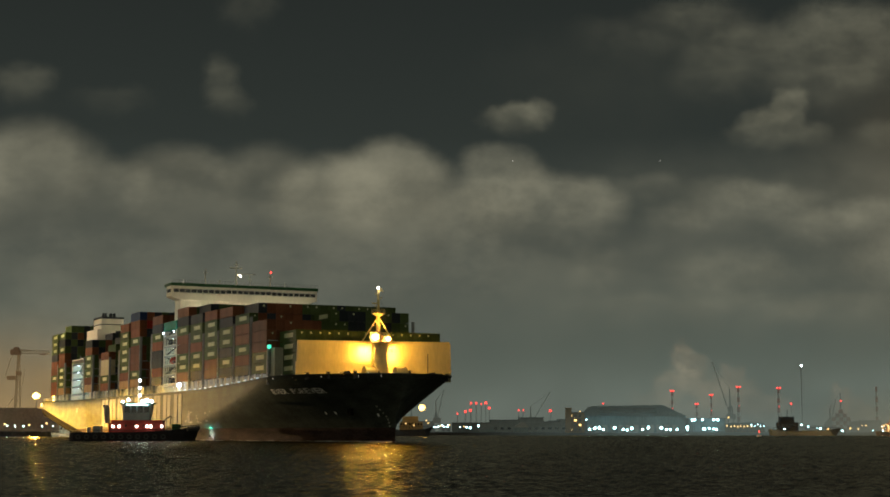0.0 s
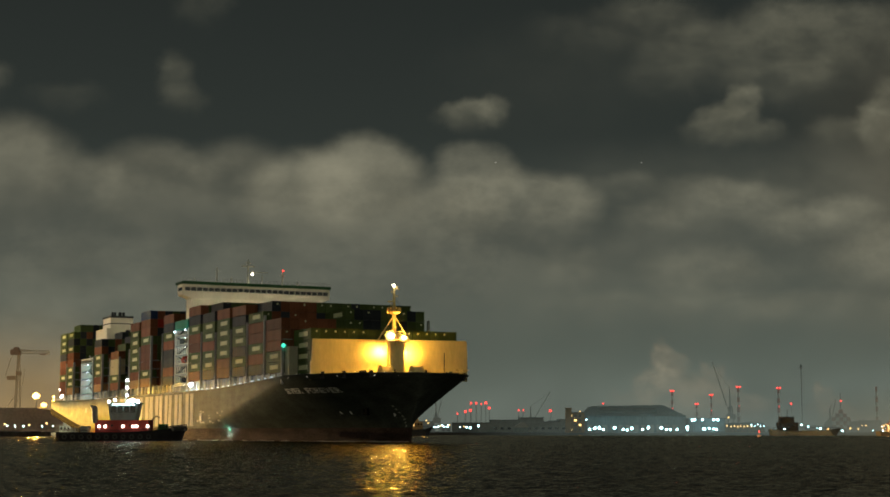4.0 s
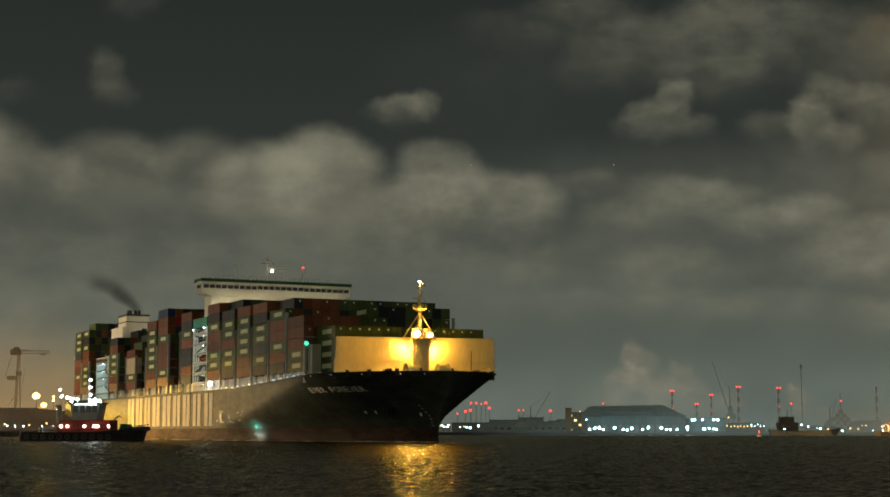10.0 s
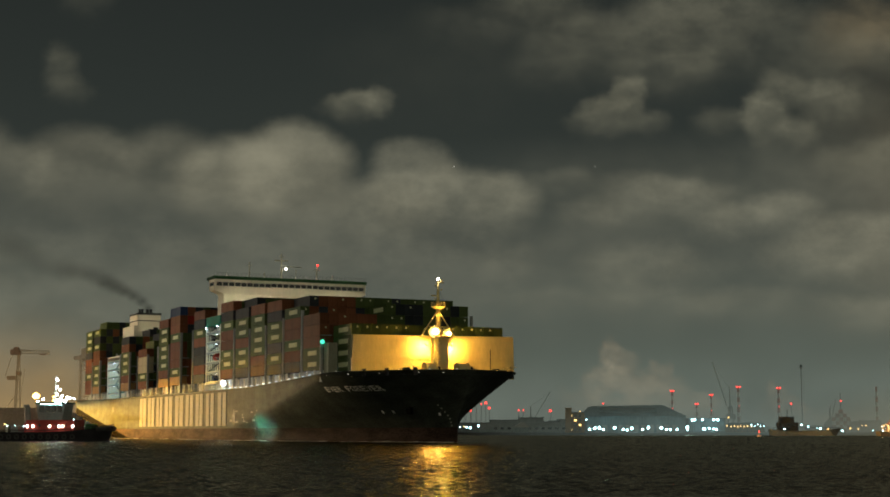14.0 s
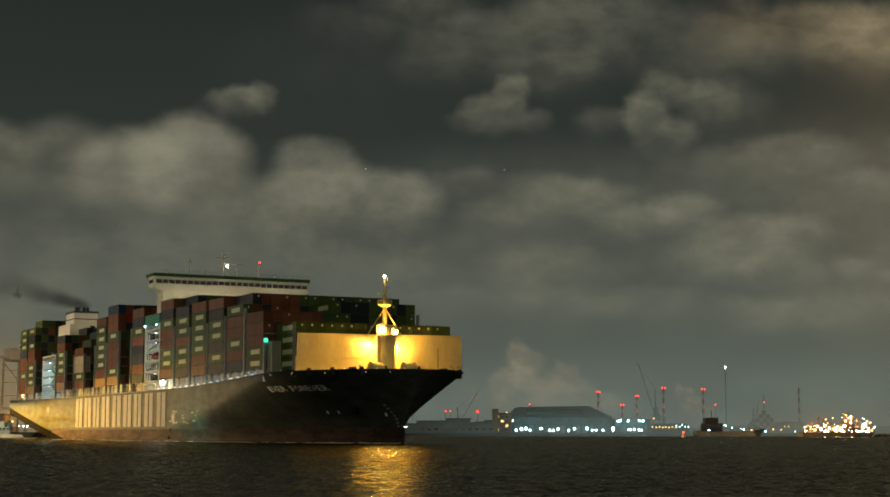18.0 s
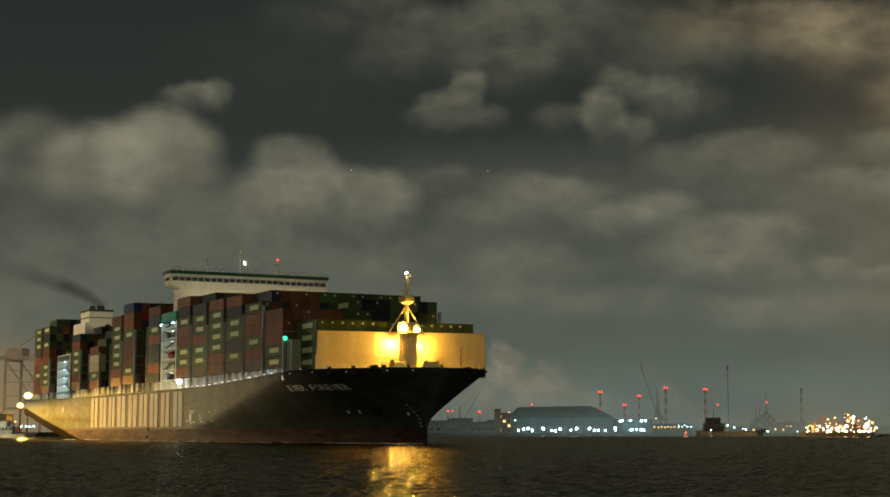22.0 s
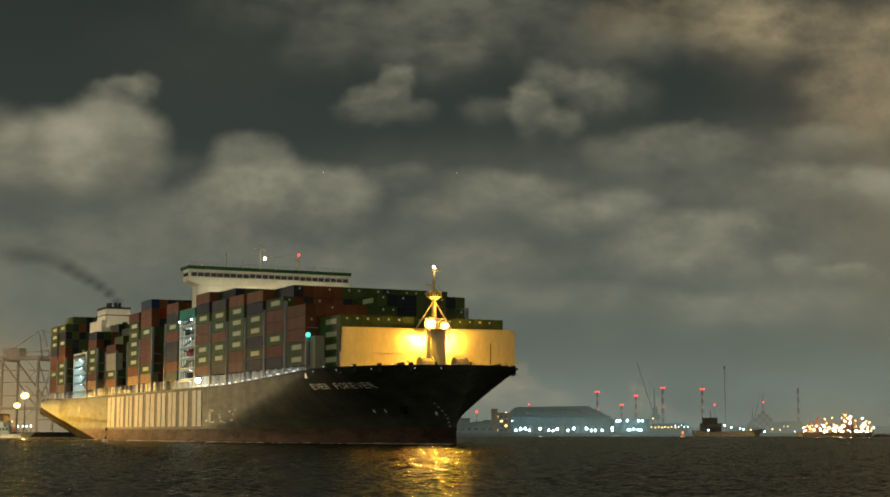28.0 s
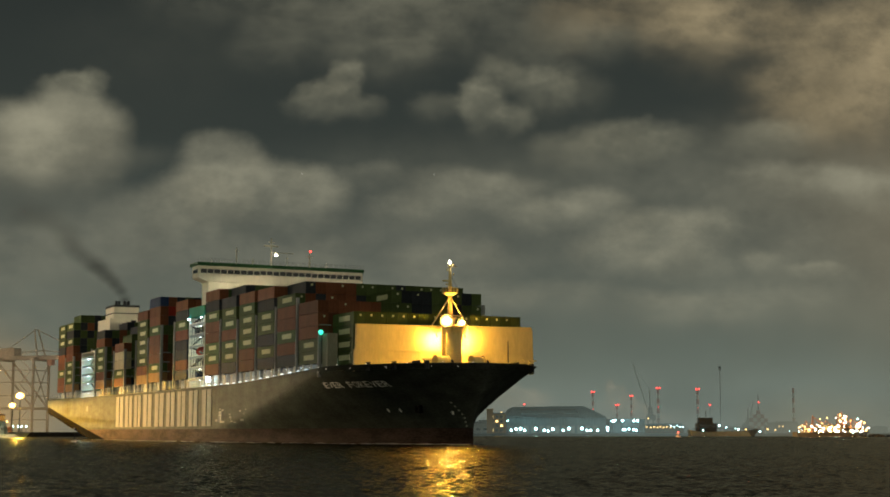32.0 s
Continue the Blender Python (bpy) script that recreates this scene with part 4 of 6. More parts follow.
solid("ground", lnd, BANK, "dark low-lying harbour shore", "ground", kind="structure")


def lamp_row(things, u, v, d, r, glass, name="port_lamp", label="bright port lamp on a post", group="port lamps"):
    """A lamp on its post on the far shore."""
    x, z = far_x(u, d), far_z(v, d)
    ob = thing(name, label, "lamp", pose(x, d, 1.5), group)
    part("post", Shape().bar((0, 0.4, 0), (0, 0.4, max(z - 1.5, 0.6)), 0.12, sides=5), DARKSTEEL, ob)
    part("lamp_head", Shape().ball((0, 0, max(z - 1.5, 0.5)), 0.72 * r, 8, 6), glass, ob)
    return ob


# long shed with lamps along its quay side
D = 1010
shed = thing("quay_shed", "long blue-grey gabled quay shed with lit front", "shed", pose(far_x(337, D), D, 1.5))
w0, w1 = far_x(248 - 337, D), far_x(425 - 337, D)
part("shed_wall", Shape().box(w0, 2, 0, w1, 40, 11.5), SHED, shed, "blue-grey clad wall")
rf = Shape()
rf.v = [(w0 - 1, 0, 11.3), (w1 + 1, 0, 10.6), (w1 + 1, 42, 10.6), (w0 - 1, 42, 11.3), (w0 + 5, 8, 17.6), (w1 - 14, 8, 18.4), (w1 - 14, 34, 18.4), (w0 + 5, 34, 17.6)]
rf.f = [(0, 1, 5, 4), (1, 2, 6, 5), (2, 3, 7, 6), (3, 0, 4, 7), (4, 5, 6, 7), (3, 2, 1, 0)]
part("shed_roof", rf, ROOF, shed, "dark pitched roof")
for i in range(9):
    part("roof_rib", Shape().bar((w0 + 5 + 6.2 * i, 0.6, 11.6), (w0 + 8 + 5.6 * i, 8, 17.9), 0.22, sides=5), SHED, shed)
for k in (0.22, 0.62):
    part("roof_strip", Shape().prism([(w0 + 9, 11.5 + 6.2 * k), (w1 - 19, 11.4 + 6.4 * k), (w1 - 20, 12.5 + 6.4 * k), (w0 + 10, 12.6 + 6.2 * k)], 8 * k - 0.5, 8 * k + 1.2), QUAYROOF, shed, "dark strip of roof glazing")
for i in range(12):
    x = lerp(w0 + 1, w1 - 4, i / 12)
    part("shed_bay_door", Shape().box(x, 1.7, 0, x + 3.4, 1.95, 5.2), PALE if i % 4 == 3 else STEEL, shed)
for u, v in ((255, 3), (264, 5), (272, 6), (279, 3), (299, 6), (314, 3), (321, 2), (329, 5), (348, 3), (358, 6), (381, 6), (390, 3), (397, 3), (409, 3), (427, 3), (427, 7)):
    lamp_row(None, u, v, D - 12, 1.25 if v > 3 else 1.0, L_COOL)
# offices to either side
of = thing("harbour_office", "small ochre harbour building with lit windows", "building", pose(far_x(231, 990), 990, 1.5))
part("office_wall", Shape().box(-5.4, 0, 0, 5.4, 9, 13), OCHRE, of)
part("office_roof", Shape().box(-5.7, -0.3, 13, 5.7, 9.3, 13.5), ROOF, of)
for i in range(3):
    for k in range(4):
        part("office_window", Shape().box(-4.2 + 3 * i, -0.08, 1.6 + 2.9 * k, -2.6 + 3 * i, 0, 3.0 + 2.9 * k), GLASS if (i + k) % 3 else L_WARM, of)
tb = solid("concrete_tower", Shape().box(-1.9, 0, 0, 1.9, 4, 15.5).box(-2.1, -0.2, 15.5, 2.1, 4.2, 16), OCHRE, "ochre concrete tower by the quay", "tower", at=(far_x(218, 985), 985, 1.5))
lamp_row(None, 238, 34, 995, 0.75, L_WARM)
lamp_row(None, 249, 20, 985, 0.5, L_COOL)
tr2 = thing("terminal_hall", "low terminal hall lit by white lamps", "building", pose(far_x(462, 1020), 1020, 1.5))
part("hall_wall", Shape().box(-12, 0, 0, 12, 14, 9.2), SHED, tr2)
part("hall_roof", Shape().box(-12.5, -1, 9.2, 12.5, 15, 9.7), ROOF, tr2)
for u, v in ((436, 19), (440, 20), (454, 20), (474, 20), (481, 20), (455, 4), (458, 4), (465, 5), (473, 4), (478, 3)):
    lamp_row(None, u, v, 1014, 1.0, L_COOL)
for u, v in ((497, 9), (504, 8), (510, 9), (516, 8), (521, 9), (527, 8), (533, 9), (540, 8), (500, 24)):
    lamp_row(None, u, v, 1060, 0.8, L_WARM)
for u, v in ((546, 9), (551, 12), (556, 9), (562, 9), (540, 11)):
    lamp_row(None, u, v, 1060, 0.5, L_COOL)
yl = thing("bulk_store", "low yellow-lit bulk store on the shore", "building", pose(far_x(530, 1075), 1075, 1.5))
part("store_wall", Shape().box(-13, 0, 0, 13, 12, 5.5), OCHRE, yl)
part("store_roof", Shape().prism([(-13.5, 5.5), (13.5, 5.5), (11, 7), (-11, 7)], -0.5, 12.5), ROOF, yl)


def chimney(u, v, d, r, bands, two=True, lit=True):
    ob = thing("power_station_chimney", "tall red and white banded chimney with red lamps", "chimney", pose(far_x(u, d), d, 1.5), "chimneys")
    top = far_z(v, d) - 1.5
    for k in range(bands):
        a, b = k / bands, (k + 1) / bands
        part("chimney_band", Shape().bar((0, 0, top * a), (0, 0, top * b), r * (1.35 - 0.5 * a), r * (1.35 - 0.5 * b), 14), BANDRED if (bands - k) % 2 else BANDWHITE, ob)
    part("gallery", Shape().bar((0, 0, top - 2), (0, 0, top - 1.6), r * 1.5, sides=14), FARSTEEL, ob)
    for x in (-r * 1.1, r * 1.1) if lit else ():
        part("obstruction_lamp", Shape().ball((x, -r, top + 0.6), 1.25, 10, 8), L_RED, ob)
    if two:
        part("obstruction_lamp", Shape().ball((0, -r * 1.4, top * 0.58), 0.6, 8, 6), L_RED, ob)
    return ob


chimney(518, 77, 2000, 1.7, 9)
chimney(589, 75, 2000, 1.7, 9)
chimney(401, 70, 2100, 1.6, 9)
chimney(470, 63, 2150, 1.4, 9)
chimney(444, 47, 2050, 1.4, 7, False)
chimney(762, 78, 2000, 1.5, 9, False, False)
for u, v, r in ((279, 47, 1.2), (186, 33, 2.0), (46, 47, 1.5), (55, 47, 1.5), (64, 46, 1.2), (72, 47, 1.9), (78, 38, 1.8), (45, 34, 1.8), (36, 32, 1.8), (22, 29, 1.3), (130, 35, 1.3), (138, 35, 1.2), (611, 46, 1.6)):
    d = 2000
    ob = thing("lattice_mast", "slender steel mast carrying a red lamp", "mast", pose(far_x(u, d), d, 1.5), "signal masts")
    z = far_z(v, d) - 1.5
    sh = Shape()
    for sx, sy in ((-1, -1), (1, -1), (0, 1)):
        sh.bar((sx, sy, 0), (sx * 0.4, sy * 0.4, z), 0.14, sides=4)
    for k in range(6):
        sh.bar((-0.9 + 0.1 * k, -0.9 + 0.1 * k, z * k / 6), (0.8 - 0.1 * k, -0.8 + 0.1 * k, z * (k + 1) / 6), 0.1, sides=4)
    part("lattice", sh, WORKS, ob)
    part("red_lamp", Shape().ball((0, 0, z + r), 0.95 * r, 10, 8), L_RED, ob)
# tall pole with a white lamp
ob = thing("light_tower", "tall grey light tower with a white lamp", "light tower", pose(far_x(630, 1800), 1800, 1.5))
part("tower_shaft", Shape().bar((0, 0, 0), (0, 0, 74), 0.75, 0.35, 10), FARSTEEL, ob)
part("tower_head", Shape().bar((0, 0, 74), (0, 0, 76), 1.6, 1.6, 10), FARSTEEL, ob)
beacon = part("beacon_drum", Shape().bar((0, 0, -0.3), (0, 0, 2.6), 0.5, sides=10).box(-1.1, -0.9, 0.2, 1.1, 0.9, 0.3).box(-1.1, -0.9, 2.3, 1.1, 0.9, 2.4).box(-1.1, 0.8, 0.2, 1.1, 0.9, 2.4).box(-1.1, -0.9, 0.2, -1.0, 0.9, 2.4).box(1.0, -0.9, 0.2, 1.1, 0.9, 2.4), DARKSTEEL, ob, "turning beacon drum, open to one side")
part("beacon_lens", Shape().box(-0.95, -0.62, 0.4, 0.95, -0.55, 2.2), L_WHITE, beacon, "white beacon lens")


def luffing_crane(u, d, jib_u, jib_v, mast_v):
    ob = thing("luffing_crane", "dark luffing harbour crane with a raised jib", "crane", pose(far_x(u, d), d, 1.5), "harbour cranes")
    sh = Shape()
    z = far_z(mast_v, d)
    for sx, sy in ((-2, -2), (2, -2), (-2, 2), (2, 2)):
        sh.bar((sx * 1.4, sy, 0), (sx * 0.5, sy * 0.5, z * 0.6), 0.35, sides=5)
    part("portal", sh, FARSTEEL, ob)
    part("crane_house", Shape().box(-3, -2.5, z * 0.3, 3.4, 2.5, z * 0.3 + 4), FARSTEEL, ob)
    part("crane_tower", Shape().bar((0, 0, z * 0.3), (-0.6, 0, z), 0.8, 0.4, 6), FARSTEEL, ob)
    jx, jz = far_x(jib_u - u, d), far_z(jib_v, d)
    jb = Shape()
    for o in (-0.6, 0.6):
        jb.bar((0, o, z * 0.34), (jx, o * 0.4, jz), 0.28, 0.2, 5)
    for k in range(9):
        a, b = k / 9, (k + 1) / 9
        jb.bar((jx * a, -0.6, lerp(z * 0.34, jz, a)), (jx * b, 0.6, lerp(z * 0.34, jz, b)), 0.12, sides=4)
    part("jib", jb, FARSTEEL, ob)
    part("jib_tie", Shape().bar((-0.6, 0, z), (jx, 0, jz), 0.08, sides=4), FARSTEEL, ob)
    return ob


luffing_crane(504, 1150, 473, 118, 72)
luffing_crane(152, 1200, 186, 66, 40)
luffing_crane(680, 1250, 690, 52, 38)
luffing_crane(-15, 1200, -2, 70, 50)

# long pale works behind the signal masts
wk = thing("long_works", "long grey works building behind the shore", "building", pose(far_x(140, 1120), 1120, 1.5))
for a, b, v in ((-128, -60, 15), (-60, -8, 20), (-8, 34, 24), (34, 62, 17), (62, 78, 21), (78, 96, 13)):
    part("works_wall", Shape().box(far_x(a, 1120), 0, 0, far_x(b, 1120), 24, far_z(v, 1120) - 2), WORKS, wk)
    part("works_roof", Shape().box(far_x(a, 1120) - 0.3, -0.4, far_z(v, 1120) - 2, far_x(b, 1120) + 0.3, 24.4, far_z(v, 1120) - 1.4), QUAYROOF, wk)
for i in range(11):
    part("works_window", Shape().box(far_x(-54 + 12 * i, 1120), -0.1, 2.4, far_x(-48 + 12 * i, 1120), 0, 4.0), GLASS, wk)
hut = thing("quay_hut", "small pale green gabled hut on the quay", "hut", pose(far_x(135, 1000), 1000, 1.5))
part("hut_wall", Shape().box(-4.4, 0, 0, 4.4, 8, 3.6), SHED, hut)
part("hut_roof", Shape().prism([(-5.0, 3.6), (5.0, 3.6), (1.6, 7.0), (0.2, 7.0)], -0.4, 8.4), PALE, hut, "pale green pitched roof")

# low sheds and stacks that fill the shore
rs = random.Random(5)
for i in range(26):
    u = -40 + 38 * i + rs.uniform(-8, 8)
    d = rs.uniform(1150, 1400)
    w, hgt = rs.uniform(8, 22), rs.uniform(3.5, 9)
    ob = thing("shore_building", "dim low industrial building on the far shore", "building", pose(far_x(u, d), d, 1.5), "shore buildings")
    part("building_wall", Shape().box(-w / 2, 0, 0, w / 2, 10, hgt), PALE if i % 5 == 1 else WORKS, ob)
    part("building_roof", Shape().prism([(-w / 2 - 0.3, hgt), (w / 2 + 0.3, hgt), (w / 2 - 1, hgt + 1.2), (-w / 2 + 1, hgt + 1.2)], -0.3, 10.3), ROOF, ob)
    for k in range(int(w // 4)):
        part("building_window", Shape().box(-w / 2 + 1 + 4 * k, -0.08, 1.5, -w / 2 + 3 + 4 * k, 0, 2.8), GLASS, ob)
for u, v, g, r in ((-5, 10, 1, .5), (-2, 8, 1, .6), (5, 9, 1, .8), (8, 11, 0, .6), (-18, 7, 1, .6), (-12, 8, 1, .6), (38, 7, 1, .8), (44, 6, 1, .9), (59, 9, 1, .8), (33, 8, 0, .5), (27, 7, 1, .6), (140, 12, 1, .5), (-8, 9, 0, .6),
                   (700, -3, 1, .8), (714, 5, 2, 1.0), (728, 4, 2, .8), (735, 10, 2, .5), (742, 10, 2, .6), (754, -3, 1, .5), (775, -4, 2, .9), (770, 8, 2, .8), (656, 6, 1, .6), (640, 8, 1, .6)):
    lamp_row(None, u, max(v, 1), 1040, r, (L_WARM, L_COOL, L_WARM)[g])


# ---------------------------------------------------------------- moored vessels
def barge(u0, u1, d, house_u, house_w, house_h, label, hull_material, house_material, rise=2.2):
    """A moored vessel seen from the side: sheered hull, rail, deckhouse, masts."""
    x0, x1 = far_x(u0, d), far_x(u1, d)
    ob = thing("moored_vessel", label, "vessel", pose((x0 + x1) / 2, d, 0), "moored vessels")
    n = (x1 - x0) / 2
    sh = Shape()
    for side in (-4.5, 4.5):
        sh.v += [(-n + 1, side, -1), (n - 4, side * 0.5, -1), (n, side * 0.1, rise * 2.1), (n * 0.6, side, rise * 1.5), (-n * 0.6, side, rise * 1.3), (-n, side, rise * 1.7)]
    sh.f = [(0, 1, 2, 3, 4, 5), (11, 10, 9, 8, 7, 6)] + [(i, 6 + i, 6 + (i + 1) % 6, (i + 1) % 6) for i in range(6)]
    part("vessel_hull", sh, hull_material, ob)
    rl = Shape()
    for k in range(int(2 * n / 1.6)):
        x = -n + 1 + 1.6 * k
        rl.box(x, -4.4, rise * 1.3, x + 0.1, -4.3, rise * 1.3 + 1.9)
    rl.box(-n + 1, -4.42, rise * 1.3 + 1.8, n - 2, -4.3, rise * 1.3 + 2.0)
    rl.box(-n + 1, -4.42, rise * 1.3 + 1.0, n - 2, -4.3, rise * 1.3 + 1.1)
    part("bulwark_rail", rl, DARKSTEEL, ob)
    hx = far_x(house_u, d) - (x0 + x1) / 2
    hz = rise * 1.3
    part("deckhouse", Shape().box(hx, -3.5, hz, hx + house_w, 3.5, hz + house_h * 0.6).box(hx + house_w * 0.12, -3, hz + house_h * 0.6, hx + house_w * 0.8, 3, hz + house_h), house_material, ob)
    for k in range(int(house_w // 1.6)):
        part("deckhouse_window", Shape().box(hx + 0.5 + 1.6 * k, -3.6, hz + house_h * 0.35, hx + 1.4 + 1.6 * k, -3.5, hz + house_h * 0.5), GLASS, ob)
    part("vessel_mast", Shape().bar((hx + house_w * 0.5, 0, hz + house_h), (hx + house_w * 0.5, 0, hz + house_h * 1.5), 0.18, sides=6), DARKSTEEL, ob)
    return ob


v1 = barge(572, 698, 900, 586, 11.5, 8.2, "moored coaster with a dull buff hull and dark house", COASTER, DARKSTEEL)
for x, z, g in ((-13.2, 3.8, L_COOL), (7.5, 4.2, L_COOL), (12, 4.0, L_WARM), (-3.5, 6.5, L_COOL)):
    part("vessel_lamp", Shape().ball((x, -5, z), 0.42, 8, 6), g, v1)
v2 = barge(-96, -20, 860, -80, 13, 7.5, "small vessel moored bow out with a warm lit deckhouse", DARKSTEEL, OCHRE, 2.6)
part("flood_lamp", Shape().ball((5.5, -4.5, far_z(41, 860)), 1.8), L_SODIUM, v2, "glaring sodium flood")
for x, z in ((-9, 5.2), (-3.5, 6.8), (9, 7.2), (8, 8.5), (1, 6)):
    part("vessel_lamp", Shape().ball((x, -5, z), 0.34, 8, 6), L_WARM if z > 5.5 else L_COOL, v2)
v3 = barge(762, 898, 830, 800, 24, 4.6, "brightly lit moored working vessel strung with lamps", BARGE, BARGE, 1.6)
rs = random.Random(3)
for k in range(110):
    x = rs.uniform(-20, 19)
    z = 2.8 + rs.random() ** 2.2 * (10.5 - 0.28 * abs(x - 3))
    part("deck_lamp", Shape().ball((x, -4.8, max(z, 2.6)), rs.choice((0.12, 0.16, 0.22, 0.3, 0.42)), 8, 6), rs.choice((L_WARM, L_ORANGE, L_ORANGE, L_SODIUM, L_MASTHEAD, L_COOL)), v3, "bright work lamp")
for x, z, r, g in ((-6, 4.6, 0.5, L_WHITE), (-3, 4.4, 0.6, L_MASTHEAD), (0.5, 4.6, 0.5, L_MASTHEAD), (12.5, 5.4, 1.1, L_WARM), (13.5, 6.6, 0.9, L_MASTHEAD), (-14, 3.8, 0.8, L_WARM), (3, 8.5, 0.5, L_SODIUM), (6, 11.0, 0.4, L_MASTHEAD), (6, 9.8, 0.4, L_SODIUM)):
    part("work_flood", Shape().ball((x, -5.4, z), r, 8, 6), g, v3, "glaring work flood")
for x, z in ((-17, 7), (-12, 11.5), (-5, 9), (4, 13.5), (9, 10), (15, 8.5)):
    part("derrick_post", Shape().bar((x, -3.8, 2), (x + 0.4, -3.8, z), 0.28, 0.16, 6).bar((x + 0.4, -3.8, z), (x + 4.2, -3.8, z * 0.66), 0.16, sides=5).bar((x - 2.4, -3.8, z * 0.5), (x + 3, -3.8, z * 0.5), 0.14, sides=5), RUSTRED, v3, "rust-red derrick in the lamplight")
part("pale_screen", Shape().box(-8, -4.6, 3.2, 4, -4.4, 6.6), OCHRE, v3)
rk = Shape()
rs = random.Random(8)
for k in range(60):
    rk.ball((rs.uniform(0, 40), rs.uniform(-6, 6), rs.uniform(-0.6, 0.8)), rs.uniform(0.6, 1.7), 6, 4, 0.7)
tagged(solid("rock_mole", rk, BANK, "dark rock mole at the water's edge", "rocks", at=(far_x(856, 800), 800, 0)), kind="stuff")

for x, top in ((-15.5, 8.5), (-11.5, 11.0), (2.5, 12.5), (5.5, 10.0), (13.5, 8.0)):
    dk = Shape()
    for sx in (-1.1, 1.1):
        dk.bar((x + sx, -4.2, 2.0), (x + 0.3 * sx, -4.2, top), 0.16, 0.11, 5)
    for j in range(5):
        a, b = j / 5, (j + 1) / 5
        dk.bar((x - 1.1 + 0.75 * a, -4.2, lerp(2.0, top, a)), (x + 1.1 - 0.75 * b, -4.2, lerp(2.0, top, b)), 0.08, sides=4)
    dk.bar((x, -4.2, top), (x + 5.5, -4.2, top * 0.62), 0.12, sides=5)
    part("derrick", dk, RUSTRED, v3, "rust-red lattice derrick")
by = thing("channel_buoy", "red channel buoy with a lit lamp", "buoy", pose(far_x(553, 780), 780, 0))
part("buoy_float", Shape().bar((0, 0, -0.6), (0, 0, 0.6), 1.2, 1.2, 12), BANDRED, by)
part("buoy_frame", Shape().bar((0.6, 0, 0.6), (0.1, 0, 2.3), 0.08, sides=5).bar((-0.6, 0, 0.6), (-0.1, 0, 2.3), 0.08, sides=5).bar((0, 0.6, 0.6), (0, 0.1, 2.3), 0.08, sides=5), BANDRED, by)
part("buoy_lamp", Shape().ball((0, 0, 2.5), 0.42, 8, 6), L_RED, by)

# shipyard frame with a chequered housing
# panels lightened in colour, as haze would show them
CHECKRED = mat("chequer_red_panel", (0.50, 0.19, 0.13), 0.8, var=0.3, scale=0.2)
CHECKWHITE = mat("dull_white_panel", (0.80, 0.74, 0.64), 0.8, var=0.3, scale=0.2)
cb = thing("chequered_tower", "red and white chequered steel tower, dimly lit", "tower", pose(far_x(699, 1200), 1200, 1.5))
for i in range(5):
    for k in range(6 - abs(i - 2)):
        part("tower_panel", Shape().box(-7 + 2.8 * i, 0, 3.0 * k, -4.3 + 2.8 * i, 3, 3.0 * k + 2.95), CHECKRED if (i + k) % 2 else CHECKWHITE, cb)
part("tower_top", Shape().bar((0, 1.5, 19), (0, 1.5, 31), 0.4, 0.2), DARKSTEEL, cb)
part("red_lamp", Shape().ball((0, 0, 24.5), 0.8, 8, 6), L_RED, cb)


# ---------------------------------------------------------------- quay on the left with its cranes and flood masts
quay = Shape()
quay.v = [(-210, 700, -1), (-120, 960, -1), (-900, 960, -1), (-900, 500, -1), (-240, 560, -1)]
quay.v += [(x, y, 2.6) for x, y, z in quay.v]
quay.f = [(5, 6, 7, 8, 9), (4, 3, 2, 1, 0)] + [((i + 1) % 5, i, 5 + i, 5 + (i + 1) % 5)[::-1] for i in range(5)]
solid("pavement", quay, BANK, "concrete container quay", "quay", kind="structure")


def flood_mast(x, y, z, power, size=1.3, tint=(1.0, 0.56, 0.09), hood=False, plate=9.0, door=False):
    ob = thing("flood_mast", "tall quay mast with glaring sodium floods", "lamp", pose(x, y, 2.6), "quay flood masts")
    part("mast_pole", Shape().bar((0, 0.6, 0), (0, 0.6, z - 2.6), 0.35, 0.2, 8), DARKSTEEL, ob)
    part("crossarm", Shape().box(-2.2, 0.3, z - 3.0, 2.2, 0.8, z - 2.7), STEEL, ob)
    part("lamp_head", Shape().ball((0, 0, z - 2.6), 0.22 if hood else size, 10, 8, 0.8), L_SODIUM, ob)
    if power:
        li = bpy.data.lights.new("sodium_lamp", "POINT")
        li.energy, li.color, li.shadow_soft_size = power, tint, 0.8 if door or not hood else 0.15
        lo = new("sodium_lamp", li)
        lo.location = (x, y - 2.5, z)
    # oversized plates, unseen, added to cut where the lamp's light falls
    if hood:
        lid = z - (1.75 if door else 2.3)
        part("cut_off_hood", Shape().box(-9, -15 if door else -32, lid, 30, 4, lid + 0.2), DARKSTEEL, ob, "added wide flat hood, unseen, that keeps the light low")
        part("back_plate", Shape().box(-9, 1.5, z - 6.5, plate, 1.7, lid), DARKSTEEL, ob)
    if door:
        part("barn_door", Shape().box(0.4, -4.52, z - 6.5, 2.7, -4.4, lid), DARKSTEEL, ob, "added dark door, unseen, that shades one side of the lamp")
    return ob


